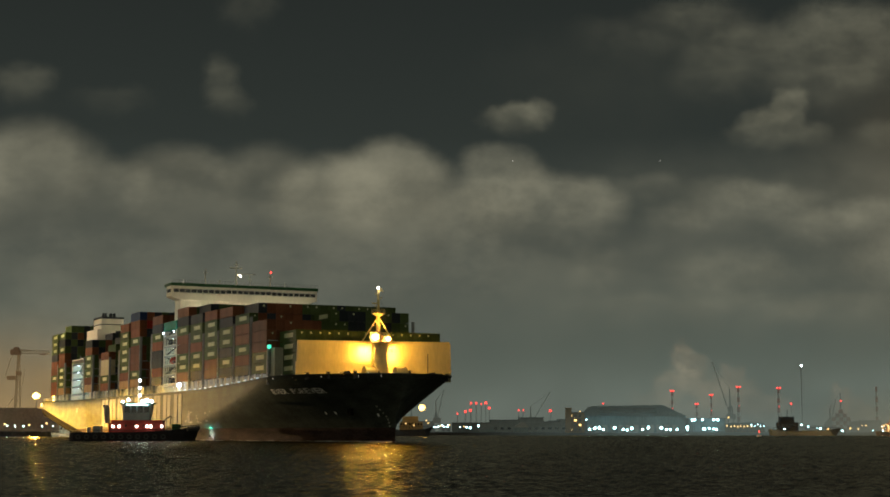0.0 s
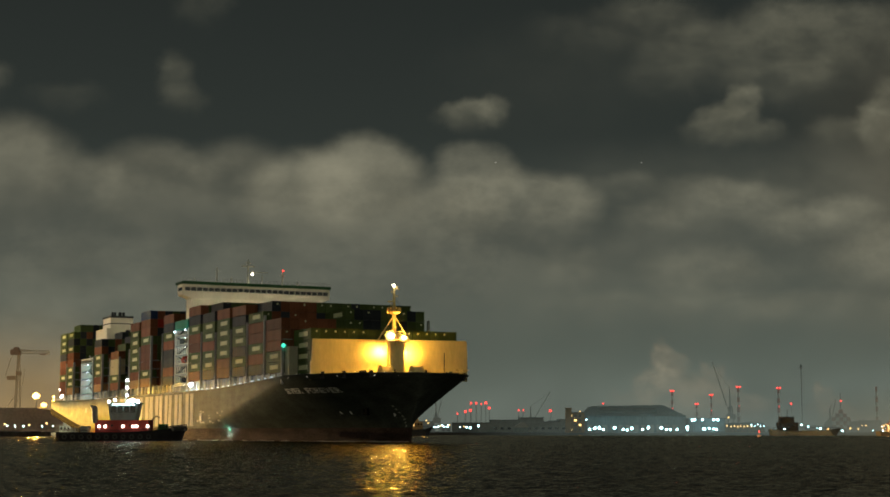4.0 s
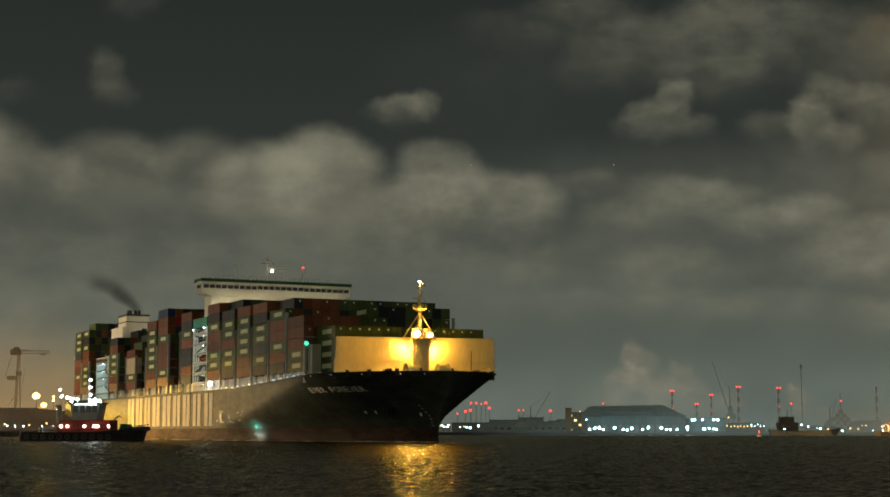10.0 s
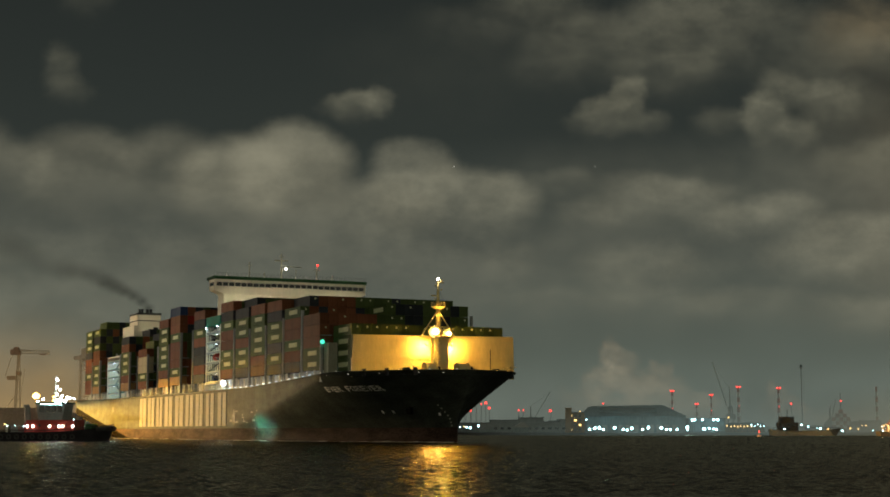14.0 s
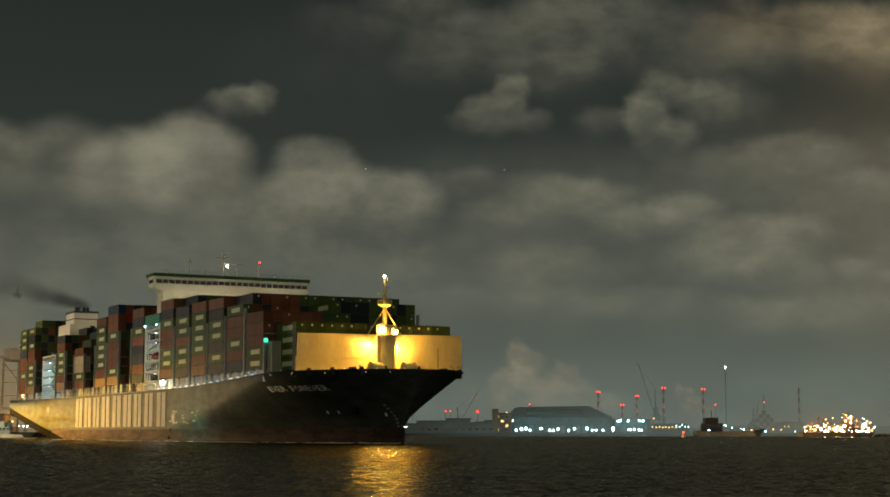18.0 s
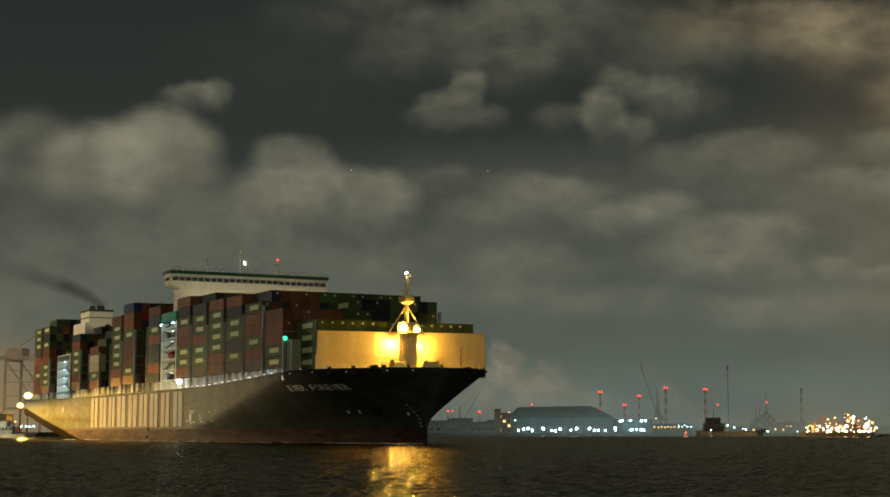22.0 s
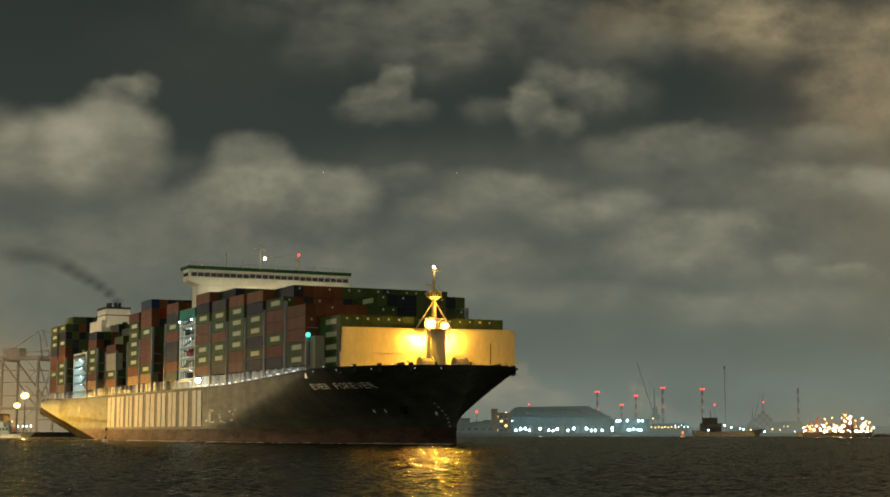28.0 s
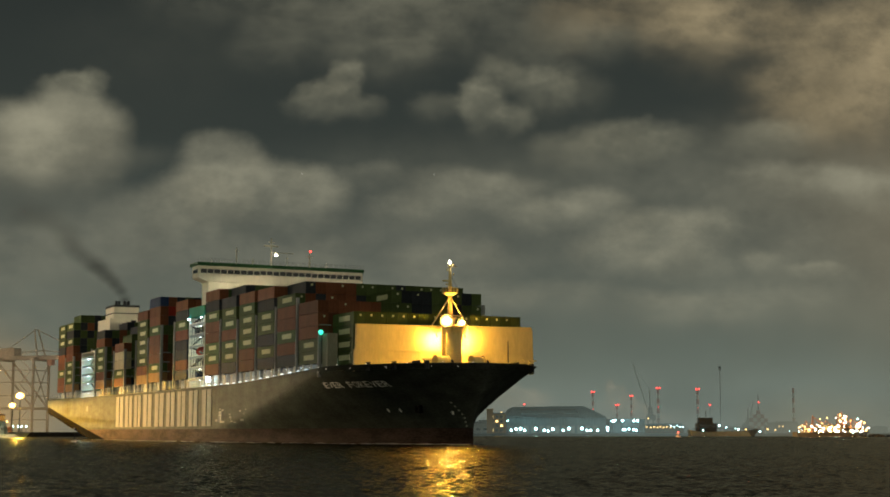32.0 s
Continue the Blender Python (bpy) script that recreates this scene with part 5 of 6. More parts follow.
def gantry_crane(x, y, s, turn):
    ob = thing("ship_to_shore_crane", "pale ship-to-shore gantry crane in haze", "crane", pose(x, y, 2.6, 0, 0, turn), "gantry cranes")
    for lx in (-9, 9):
        for ly in (-12, 12):
            part("crane_leg", Shape().box(lx - 0.6, ly - 0.6, 0, lx + 0.6, ly + 0.6, s), CRANE, ob)
    for lx in (-9, 9):
        part("sill_beam", Shape().box(lx - 0.7, -12, s * 0.3, lx + 0.7, 12, s * 0.3 + 1.6), CRANE, ob)
        part("diagonal_brace", Shape().bar((lx, -12, s * 0.32), (lx, 12, s * 0.95), 0.5, sides=6), CRANE, ob)
    part("portal_beam", Shape().box(-9, -12.8, s - 2, 9, -11.2, s).box(-9, 11.2, s - 2, 9, 12.8, s), CRANE, ob)
    part("boom", Shape().box(-4, -46, s - 1, -2.8, 20, s + 1.2).box(2.8, -46, s - 1, 4, 20, s + 1.2), CRANE, ob)
    ap = Shape()
    for lx in (-5, 5):
        ap.bar((lx, -12, s), (lx * 0.4, -8, s + 17), 0.6, 0.4, 6)
    ap.bar((0, -8, s + 17), (0, -44, s + 1), 0.25, sides=5)
    ap.bar((0, -8, s + 17), (0, 18, s + 1), 0.25, sides=5)
    part("apex_frame", ap, CRANE, ob)
    part("machinery_house", Shape().box(-4, 4, s + 1.2, 4, 15, s + 6), CRANE, ob)
    for k, z in enumerate((0.16, 0.48, 0.66, 0.82)):
        part("tie_beam", Shape().box(-9, -12.3, s * z, 9, -11.9, s * z + 0.5).box(-9.3, -12, s * z, -8.9, 12, s * z + 0.5), CRANE, ob)
        part("stair_flight", Shape().bar((-9.8, -11 if k % 2 else -4, s * z), (-9.8, -4 if k % 2 else -11, s * (z + 0.16)), 0.22, sides=5), CRANE, ob)
    for lx in (-3.4, 3.4):
        part("boom_truss", Shape().bar((lx, -44, s + 1.2), (lx, -12, s + 4.5), 0.2, sides=5).bar((lx, -12, s + 4.5), (lx, 20, s + 1.2), 0.2, sides=5), CRANE, ob)
    part("cross_brace", Shape().bar((-9, -12, s * 0.32), (9, -12, s * 0.95), 0.35, sides=6).bar((9, -12, s * 0.32), (-9, -12, s * 0.95), 0.35, sides=6), CRANE, ob)
    part("operator_cab", Shape().box(-1.6, -20, s - 4.5, 1.6, -16.6, s - 1.2), BANDRED, ob)
    return ob


# crane paints lightened to stand in for haze and lamplight
RUSTY = mat("pale_rust_paint", (0.36, 0.22, 0.17), 0.7, var=0.3, scale=0.1)
CRANE = mat("pale_crane_paint", (0.64, 0.54, 0.44), 0.7, var=0.25, scale=0.1)
flood_mast(far_x(-722, 800), 800, far_z(62, 800), 60000, 2.0)
flood_mast(far_x(-708, 830), 830, far_z(46, 830), 0, 1.6)
flood_mast(far_x(-604, 800), 800, far_z(63, 800), 60000, 2.0)
flood_mast(far_x(-617, 830), 830, far_z(46, 830), 0, 1.7)
# these four stand out of view, added to light the ship's side and boxes
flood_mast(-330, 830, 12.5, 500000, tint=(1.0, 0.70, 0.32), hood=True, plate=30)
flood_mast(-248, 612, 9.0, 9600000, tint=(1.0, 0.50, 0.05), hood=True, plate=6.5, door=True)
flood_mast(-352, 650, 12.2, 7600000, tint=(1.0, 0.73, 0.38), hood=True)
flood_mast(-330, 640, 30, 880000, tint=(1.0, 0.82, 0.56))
jc = thing("jib_crane", "rusty level-luffing quay crane in haze", "crane", pose(far_x(-755, 930), 930, 2.6), "gantry cranes")
part("crane_tower", Shape().bar((-1.5, 0, 0), (-0.3, 0, 46), 1.0, 0.7, 6).bar((2.4, 0, 0), (0.5, 0, 46), 0.5, 0.4, 6), CRANE, jc)
for k in range(7):
    part("tower_brace", Shape().bar((-1.3 + 0.15 * k, 0, 5 + 6 * k), (2.0 - 0.2 * k, 0, 9 + 6 * k), 0.25, sides=5), CRANE, jc)
part("machinery_house", Shape().box(-4.4, -3, 46, 0.6, 3, 49.2).box(-2.6, -2.5, 49.2, -0.4, 2.5, 50.6), RUSTY, jc, "rust-red machinery house")
for z in (47.0, 48.6):
    part("boom_chord", Shape().bar((0.6, -0.8, z), (19, -0.8, z - 0.4), 0.26, sides=5), CRANE, jc)
for k in range(9):
    part("boom_lacing", Shape().bar((0.8 + 2 * k, -0.8, 47.0), (2.8 + 2 * k, -0.8, 48.5), 0.16, sides=4), CRANE, jc)
part("boom_tip", Shape().box(13, -1.0, 45.9, 16.5, 1.0, 46.9), RUSTY, jc)
part("lower_house", Shape().box(-6, -3, 31, -1, 3, 33.2).box(-1, -2, 33.6, 1.5, 2, 36), RUSTY, jc)
part("stay", Shape().bar((3, 0, 28), (-10, 0, 9), 0.15, sides=4).bar((4, 0, 38), (2, 0, 20), 0.12, sides=4).bar((-4, 0, 46), (-8, 0, 33), 0.2, sides=4).bar((-4, 0, 50), (8, 0, 48.6), 0.14, sides=4), CRANE, jc)
gantry_crane(far_x(-600, 930), 930, 44, 72)
for u, v, d, g in ((-776, 12, 700, L_SODIUM), (-772, 9, 700, L_COOL), (-757, 9, 700, L_COOL), (-743, 9, 700, L_COOL), (-733, 11, 700, L_SODIUM), (-710, 9, 700, L_COOL), (-702, 14, 700, L_SODIUM), (-691, 9, 700, L_COOL),
                   (-614, 10, 760, L_COOL), (-606, 10, 760, L_COOL), (-600, 10, 760, L_COOL), (-592, 10, 760, L_COOL), (-625, 18, 760, L_SODIUM), (-650, 17, 760, L_SODIUM), (-655, 20, 760, L_COOL)):
    lamp_row(None, u, v, d, 0.42, g, "quay_lamp", "bright quay lamp on a post", "quay lamps")
for u, v, g, r in ((-680, 73, L_MASTHEAD, 0.9), (-691, 60, L_SODIUM, 0.9), (-677, 61, L_WHITE, 1.0), (-667, 59, L_WHITE, 1.0), (-662, 58, L_COOL, 0.8), (-691, 54, L_SODIUM, 0.9), (-655, 57, L_WHITE, 0.7)):
    lamp_row(None, u, v, 812, r, g, "yard_lamp", "bright yard lamp on a tall post", "yard lamps")
for u, col, tiers in ((-640, "SHED", 2), (-629, "RUSTRED", 1), (-651, "PALE", 2)):
    for k in range(tiers):
        qb = thing("quay_container", "stacked shipping container on the quay", "container", pose(far_x(u, 770) + 0.3 * k, 770, 2.6 + 2.62 * k), "quay containers")
        paint = {"SHED": SHED, "RUSTRED": RUSTRED, "PALE": PALE}[col]
        part("container_shell", Shape().box(-3.0, 0, 0.1, 3.0, 2.4, 2.6), paint, qb)
        for j in range(9):
            part("corrugation", Shape().box(-2.8 + 0.65 * j, -0.05, 0.25, -2.5 + 0.65 * j, 0, 2.45), paint, qb)
QUAYDARK = mat("dark_brown_cladding", (0.11, 0.088, 0.068), 0.8, var=0.3, scale=0.1)
wb = thing("quay_building", "dark low quay building with sloping roof", "building", pose(-200, 790, 2.6))
part("building_wall", Shape().box(-40, 0, 0, 14, 14, 9), QUAYDARK, wb)
part("building_roof", Shape().prism([(-40.5, 9), (14.5, 9), (-10, 12), (-40.5, 12)], -0.5, 14.5), QUAYDARK, wb)
v4 = barge(-690, -585, 720, -676, 13, 6, "small white-green launch at the quay, lit", PALE, SHED, 1.2)


# ---------------------------------------------------------------- drifting clouds and haze: vapour sheets, most a far backdrop, whose own emission stands in for the port's light
def sky_spot(x, y, d):
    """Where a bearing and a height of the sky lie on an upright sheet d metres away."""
    a, b = (x - 784) / 2699.3, (438 - y) / 2699.3
    c, s = math.cos(radians(6.83)), math.sin(radians(6.83))
    k = d / (c - b * s)
    return a * k, (s + b * c) * k + EYE


def vapour(name, puffs, d, col, wobble, grain, gain=1.0, origin=(0, 0), torn=0.5):
    """Soft-edged vapour made of puffs (bearing, height, half width, half height, density): rounded above, trailing away below."""
    m = bpy.data.materials.new(name)
    m.use_nodes = True
    nt = m.node_tree
    nt.nodes.clear()
    N, link = nt.nodes.new, nt.links.new
    co = N("ShaderNodeTexCoord")
    unit = d / 2699.3

    def math_node(kind, a, b):
        n = N("ShaderNodeMath")
        n.operation = kind
        for k, v in enumerate((a, b)):
            if isinstance(v, (int, float)):
                n.inputs[k].default_value = v
            else:
                link(v, n.inputs[k])
        return n.outputs[0]

    def noise_at(scale, detail, rough=0.55, flat=1.0, shift=0.0):
        mp = N("ShaderNodeMapping")
        mp.inputs["Scale"].default_value = (flat, 1, 1)
        mp.inputs["Location"].default_value = (shift, shift, 0)
        link(co.outputs["Object"], mp.inputs[0])
        n = N("ShaderNodeTexNoise")
        n.inputs["Scale"].default_value, n.inputs["Detail"].default_value, n.inputs["Roughness"].default_value = scale, detail, rough
        link(mp.outputs[0], n.inputs["Vector"])
        return n

    def spread(n, a, b, lo, hi):
        mr = N("ShaderNodeMapRange")
        mr.interpolation_type = "SMOOTHSTEP"
        mr.inputs["From Min"].default_value, mr.inputs["From Max"].default_value = a, b
        mr.inputs["To Min"].default_value, mr.inputs["To Max"].default_value = lo, hi
        link(n.outputs["Fac"], mr.inputs["Value"])
        return mr.outputs[0]

    # the edges billow at two sizes
    vec = co.outputs["Object"]
    for n, amount in ((noise_at(1.0 / grain, 3, 0.5), wobble), (noise_at(3.6 / grain, 5, 0.62, 0.8, 31.0), wobble * 0.42)):
        sub, sc, ad = (N("ShaderNodeVectorMath") for _ in range(3))
        sub.operation, sc.operation, ad.operation = "SUBTRACT", "SCALE", "ADD"
        link(n.outputs["Color"], sub.inputs[0])
        sub.inputs[1].default_value = (0.5, 0.5, 0.5)
        link(sub.outputs[0], sc.inputs[0])
        sc.inputs["Scale"].default_value = amount
        link(vec, ad.inputs[0])
        link(sc.outputs[0], ad.inputs[1])
        vec = ad.outputs[0]
    clear = None
    for x, y, rx, ry, dens, edge, foot in puffs:
        cx, cz = sky_spot(x, y, d)
        mp = N("ShaderNodeMapping")
        mp.inputs["Scale"].default_value = (1 / (rx * unit), 0, 1 / (ry * unit))
        mp.inputs["Location"].default_value = (-(cx - origin[0]) / (rx * unit), 0, -(cz - origin[1]) / (ry * unit))
        link(vec, mp.inputs[0])
        sp, cb = N("ShaderNodeSeparateXYZ"), N("ShaderNodeCombineXYZ")
        link(mp.outputs[0], sp.inputs[0])
        link(sp.outputs["X"], cb.inputs["X"])
        link(math_node("MAXIMUM", sp.outputs["Z"], math_node("MULTIPLY", sp.outputs["Z"], 0.66)), cb.inputs["Z"])
        ln = N("ShaderNodeVectorMath")
        ln.operation = "LENGTH"
        link(cb.outputs[0], ln.inputs[0])
        mr, ft = N("ShaderNodeMapRange"), N("ShaderNodeMapRange")
        for k, lo, hi, a, b, value in ((mr, edge * 0.8, 1.18, dens, 0.0, ln.outputs["Value"]), (ft, -1.5, 0.55, foot * 0.6, 1.0, sp.outputs["Z"])):
            k.interpolation_type = "SMOOTHSTEP"
            k.inputs["From Min"].default_value, k.inputs["From Max"].default_value = lo, hi
            k.inputs["To Min"].default_value, k.inputs["To Max"].default_value = a, b
            link(value, k.inputs["Value"])
        left = math_node("SUBTRACT", 1.0, math_node("MULTIPLY", mr.outputs[0], ft.outputs[0]))
        clear = left if clear is None else math_node("MULTIPLY", clear, left)
    dense = math_node("SUBTRACT", 1.0, clear)
    # torn through by gaps of two sizes, then shaded from billow to billow
    rags = math_node("MULTIPLY", spread(noise_at(1.3 / grain, 6, 0.6, 0.65, 7.0), 0.30, 0.62, 1 - torn, 1.12), spread(noise_at(5.0 / grain, 4, 0.6, 0.7, 13.0), 0.28, 0.66, 1 - 0.28 * torn, 1.04))
    al = math_node("MINIMUM", math_node("MULTIPLY", dense, rags), 1.0)
    # brightness is the sheet's own emission, not light falling on it
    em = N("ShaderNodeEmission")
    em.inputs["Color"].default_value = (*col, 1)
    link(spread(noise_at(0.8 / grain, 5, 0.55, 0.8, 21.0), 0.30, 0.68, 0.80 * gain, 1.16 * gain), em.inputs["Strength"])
    tr, mx, out = N("ShaderNodeBsdfTransparent"), N("ShaderNodeMixShader"), N("ShaderNodeOutputMaterial")
    link(al, mx.inputs[0])
    link(tr.outputs[0], mx.inputs[1])
    link(em.outputs[0], mx.inputs[2])
    link(mx.outputs[0], out.inputs[0])
    return m


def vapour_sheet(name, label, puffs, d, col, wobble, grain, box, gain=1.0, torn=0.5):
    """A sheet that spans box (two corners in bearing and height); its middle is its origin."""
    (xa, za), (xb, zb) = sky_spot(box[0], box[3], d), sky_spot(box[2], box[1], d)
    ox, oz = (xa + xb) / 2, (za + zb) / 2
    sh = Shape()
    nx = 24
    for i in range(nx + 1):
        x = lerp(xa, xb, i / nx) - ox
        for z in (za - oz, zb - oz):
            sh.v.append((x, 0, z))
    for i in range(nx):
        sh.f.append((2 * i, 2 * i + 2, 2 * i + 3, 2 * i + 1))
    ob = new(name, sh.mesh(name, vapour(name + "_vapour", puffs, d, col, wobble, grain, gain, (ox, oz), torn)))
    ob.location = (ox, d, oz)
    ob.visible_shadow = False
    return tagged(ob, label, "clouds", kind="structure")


# bearing, height, half width, half height, density, where the edge starts to fade, how much stays at the foot
HAZE = [(250, 480, 900, 150, .32, .1, .7), (950, 500, 600, 150, .10, .1, .7), (100, 640, 700, 190, .28, .1, 1), (1500, 480, 700, 190, .16, .1, .7), (2100, 420, 600, 240, .26, .1, .8), (1300, 330, 420, 90, .13, .1, .8), (1750, 320, 420, 110, .16, .1, .8), (830, 440, 420, 70, .14, .2, .6)]
BANK_PUFFS = [(690, 332, 112, 86, .60, .84, .35), (590, 345, 125, 78, .52, .74, .35), (470, 322, 100, 72, .34, .6, .3), (310, 328, 125, 76, .42, .66, .3), (190, 330, 100, 62, .25, .5, .4),
              (50, 296, 145, 88, .48, .66, .3), (-120, 320, 180, 100, .45, .6, .3), (640, 372, 260, 40, .22, .3, .4)]
CUMULUS = [(882, 314, 86, 60, .46, .78, .4), (950, 352, 155, 56, .52, .76, .3), (1035, 360, 78, 42, .36, .65, .3), (840, 370, 95, 58, .46, .7, .3), (800, 385, 160, 40, .2, .4, .3)]
CUMULUS += [(1643, 424, 105, 46, .50, .68, .3), (1583, 462, 105, 46, .34, .5, .3), (1733, 420, 68, 42, .42, .62, .3), (1700, 480, 120, 36, .26, .4, .4), (1693, 562, 150, 36, .28, .4, .4),
            (1843, 477, 44, 20, .3, .4, .4), (1943, 492, 62, 16, .34, .4, .4), (1923, 332, 160, 34, .46, .5, .3), (2080, 350, 130, 50, .4, .4, .3), (1283, 356, 110, 44, .34, .5, .3),
            (1356, 353, 110, 36, .36, .5, .3), (1200, 385, 76, 30, .32, .4, .3), (1296, 483, 130, 50, .32, .4, .3), (1336, 545, 160, 34, .20, .3, .4), (1056, 474, 62, 42, .20, .4, .3),
            (1460, 395, 90, 34, .38, .5, .3), (1540, 372, 80, 30, .36, .4, .3), (1150, 330, 70, 26, .2, .4, .3), (1480, 545, 160, 32, .2, .3, .4), (1820, 555, 200, 40, .22, .3, .5), (1130, 540, 160, 36, .16, .3, .4)]
COOL = [(905, 208, 62, 27, .40, .5, .3), (945, 200, 38, 26, .28, .4, .3), (388, 140, 36, 48, .22, .3, .3), (405, 178, 44, 26, .16, .3, .3), (40, 140, 60, 38, .22, .4, .3), (440, 15, 60, 35, .14, .3, .3), (200, 175, 80, 26, .1, .3, .3),
        (1360, 218, 66, 34, .44, .6, .3), (1390, 184, 34, 30, .40, .6, .3), (1425, 238, 50, 24, .24, .4, .3), (1310, 236, 46, 22, .16, .4, .3),
        (1630, 228, 48, 50, .50, .66, .3), (1690, 256, 46, 26, .34, .5, .3), (1660, 178, 50, 36, .30, .5, .3), (1745, 200, 60, 46, .30, .5, .3), (1560, 235, 60, 30, .2, .4, .3),
        (1910, 290, 120, 38, .42, .55, .3), (1805, 308, 95, 36, .34, .5, .3), (1500, 120, 72, 36, .24, .4, .3), (1440, 88, 70, 40, .18, .3, .3), (1800, 112, 150, 46, .22, .3, .3), (2150, 286, 86, 34, .4, .5, .3),
        (1478, 72, 140, 50, .18, .3, .3), (1568, 116, 62, 38, .24, .4, .3), (1118, 60, 115, 42, .09, .3, .3), (1260, 140, 90, 46, .11, .3, .3), (1768, 200, 105, 50, .2, .4, .3), (1700, 160, 110, 56, .16, .3, .3), (1060, 140, 240, 110, .04, .1, .5),
        (1230, 40, 120, 50, .22, .4, .4), (1320, 90, 120, 60, .24, .4, .4), (1490, 40, 120, 50, .3, .4, .4), (1450, 150, 130, 46, .22, .4, .4), (1640, 60, 120, 60, .26, .4, .4)]
WARM = [(1798, 66, 105, 62, .26, .3, .4), (1930, 58, 150, 50, .36, .4, .4), (2018, 90, 130, 80, .36, .4, .4), (2090, 80, 170, 62, .46, .4, .4),
        (2280, 140, 170, 130, .60, .4, .6), (2240, 240, 145, 52, .42, .4, .4), (2160, 190, 90, 40, .3, .4, .3), (2450, 100, 220, 180, .66, .3, .7)]
bank_clouds = vapour_sheet("bank_clouds", "swelling grey cumulus bank", BANK_PUFFS, 4550, (0.225, 0.213, 0.151), 52, 170, (-500, 0, 1300, 700), torn=0.16)
low_clouds = vapour_sheet("low_clouds", "grey cumulus bank lit from below by the port", HAZE + CUMULUS, 4600, (0.219, 0.210, 0.151), 58, 170, (-500, 40, 2500, 900), torn=0.24)
warm_clouds = vapour_sheet("warm_clouds", "warm-tinted clouds over the lit town", WARM, 4300, (0.268, 0.216, 0.126), 80, 170, (700, -300, 2900, 420), torn=0.5)
high_clouds = vapour_sheet("high_clouds", "torn higher clouds", COOL, 4450, (0.213, 0.204, 0.143), 74, 130, (-500, -260, 2900, 420), torn=0.4)
# haze and its glow painted as emissive sheets, far off and among the quays
town_glow = vapour_sheet("town_glow", "glowing sheet painted as warm haze over the town", [(1950, 300, 560, 420, .42, .0, 1)], 4720, (0.175, 0.130, 0.070), 10, 400, (900, -300, 2900, 900), torn=0.1)
port_glow = vapour_sheet("port_glow", "glowing sheet painted as warm haze low over the container port", [(40, 720, 260, 170, .7, .0, 1), (60, 740, 150, 80, .5, .0, 1)], 4700, (0.36, 0.225, 0.085), 10, 200, (-500, 480, 420, 900), torn=0.1)
# emissive sheet that stands in for lamplight in the haze between the cranes
port_haze = vapour_sheet("port_haze", "glowing sheet painted as warm haze among the quay cranes", [(40, 720, 230, 120, .30, .2, 1), (330, 745, 300, 60, .2, .2, 1)], 905, (0.30, 0.20, 0.085), 4, 40, (-300, 520, 640, 772), torn=0.15)
shore_haze = vapour_sheet("shore_haze", "glowing sheet painted as thin haze behind the lit quays", [(1150, 785, 760, 115, .55, .1, 1), (1750, 785, 560, 115, .55, .1, 1)], 1140, (0.102, 0.118, 0.101), 6, 60, (700, 600, 2100, 772), torn=0.15)
port_glow_b = vapour_sheet("port_glow", "glowing sheet painted as cool haze low over the far quays", [(1120, 735, 420, 110, .5, .0, 1), (1560, 735, 300, 110, .5, .0, 1), (860, 735, 150, 50, .3, .0, 1)], 4700, (0.150, 0.176, 0.146), 10, 200, (600, 520, 2000, 900), torn=0.15)
quay_haze = vapour_sheet("quay_haze", "glowing sheet painted as thin cool haze before the lit quays", [(1120, 775, 300, 66, .36, .1, 1), (1480, 775, 420, 62, .26, .1, 1), (1440, 720, 560, 150, .24, .0, 1)], 930, (0.126, 0.162, 0.142), 6, 50, (760, 560, 2100, 770), torn=0.3)
vessel_haze = vapour_sheet("vessel_haze", "glowing sheet painted as warm haze about the lit vessel", [(1610, 750, 190, 70, .26, .0, 1)], 925, (0.26, 0.21, 0.11), 6, 50, (1380, 640, 1860, 770), torn=0.2)
STEAM = [(1200, 622, 20, 24, .62, .5, 1), (1214, 652, 34, 30, .58, .5, 1), (1180, 684, 34, 26, .42, .4, 1), (1252, 690, 40, 30, .50, .4, 1), (1290, 664, 26, 24, .55, .5, 1), (1312, 694, 36, 26, .46, .4, 1), (1356, 716, 40, 22, .34, .4, 1),
         (1150, 706, 50, 24, .22, .4, 1), (1260, 726, 150, 24, .26, .4, 1)]
STEAM_FAR = [(1474, 688, 12, 12, .8, .7, 1), (1482, 702, 20, 16, .8, .7, 1), (1500, 718, 28, 20, .75, .7, 1), (1524, 734, 34, 16, .62, .6, 1), (1558, 748, 42, 12, .42, .5, 1), (1470, 726, 22, 22, .5, .6, 1), (1610, 742, 50, 18, .25, .4, 1)]
steam = vapour_sheet("steam_plume", "pale steam drifting from the power station", STEAM, 2600, (0.215, 0.186, 0.130), 46, 44, (1000, 560, 1560, 765), gain=1.2, torn=0.5)
steam_b = vapour_sheet("steam_plume", "pale steam drifting from the power station", STEAM_FAR, 2600, (0.205, 0.180, 0.128), 38, 36, (1400, 600, 1750, 765), torn=0.6)

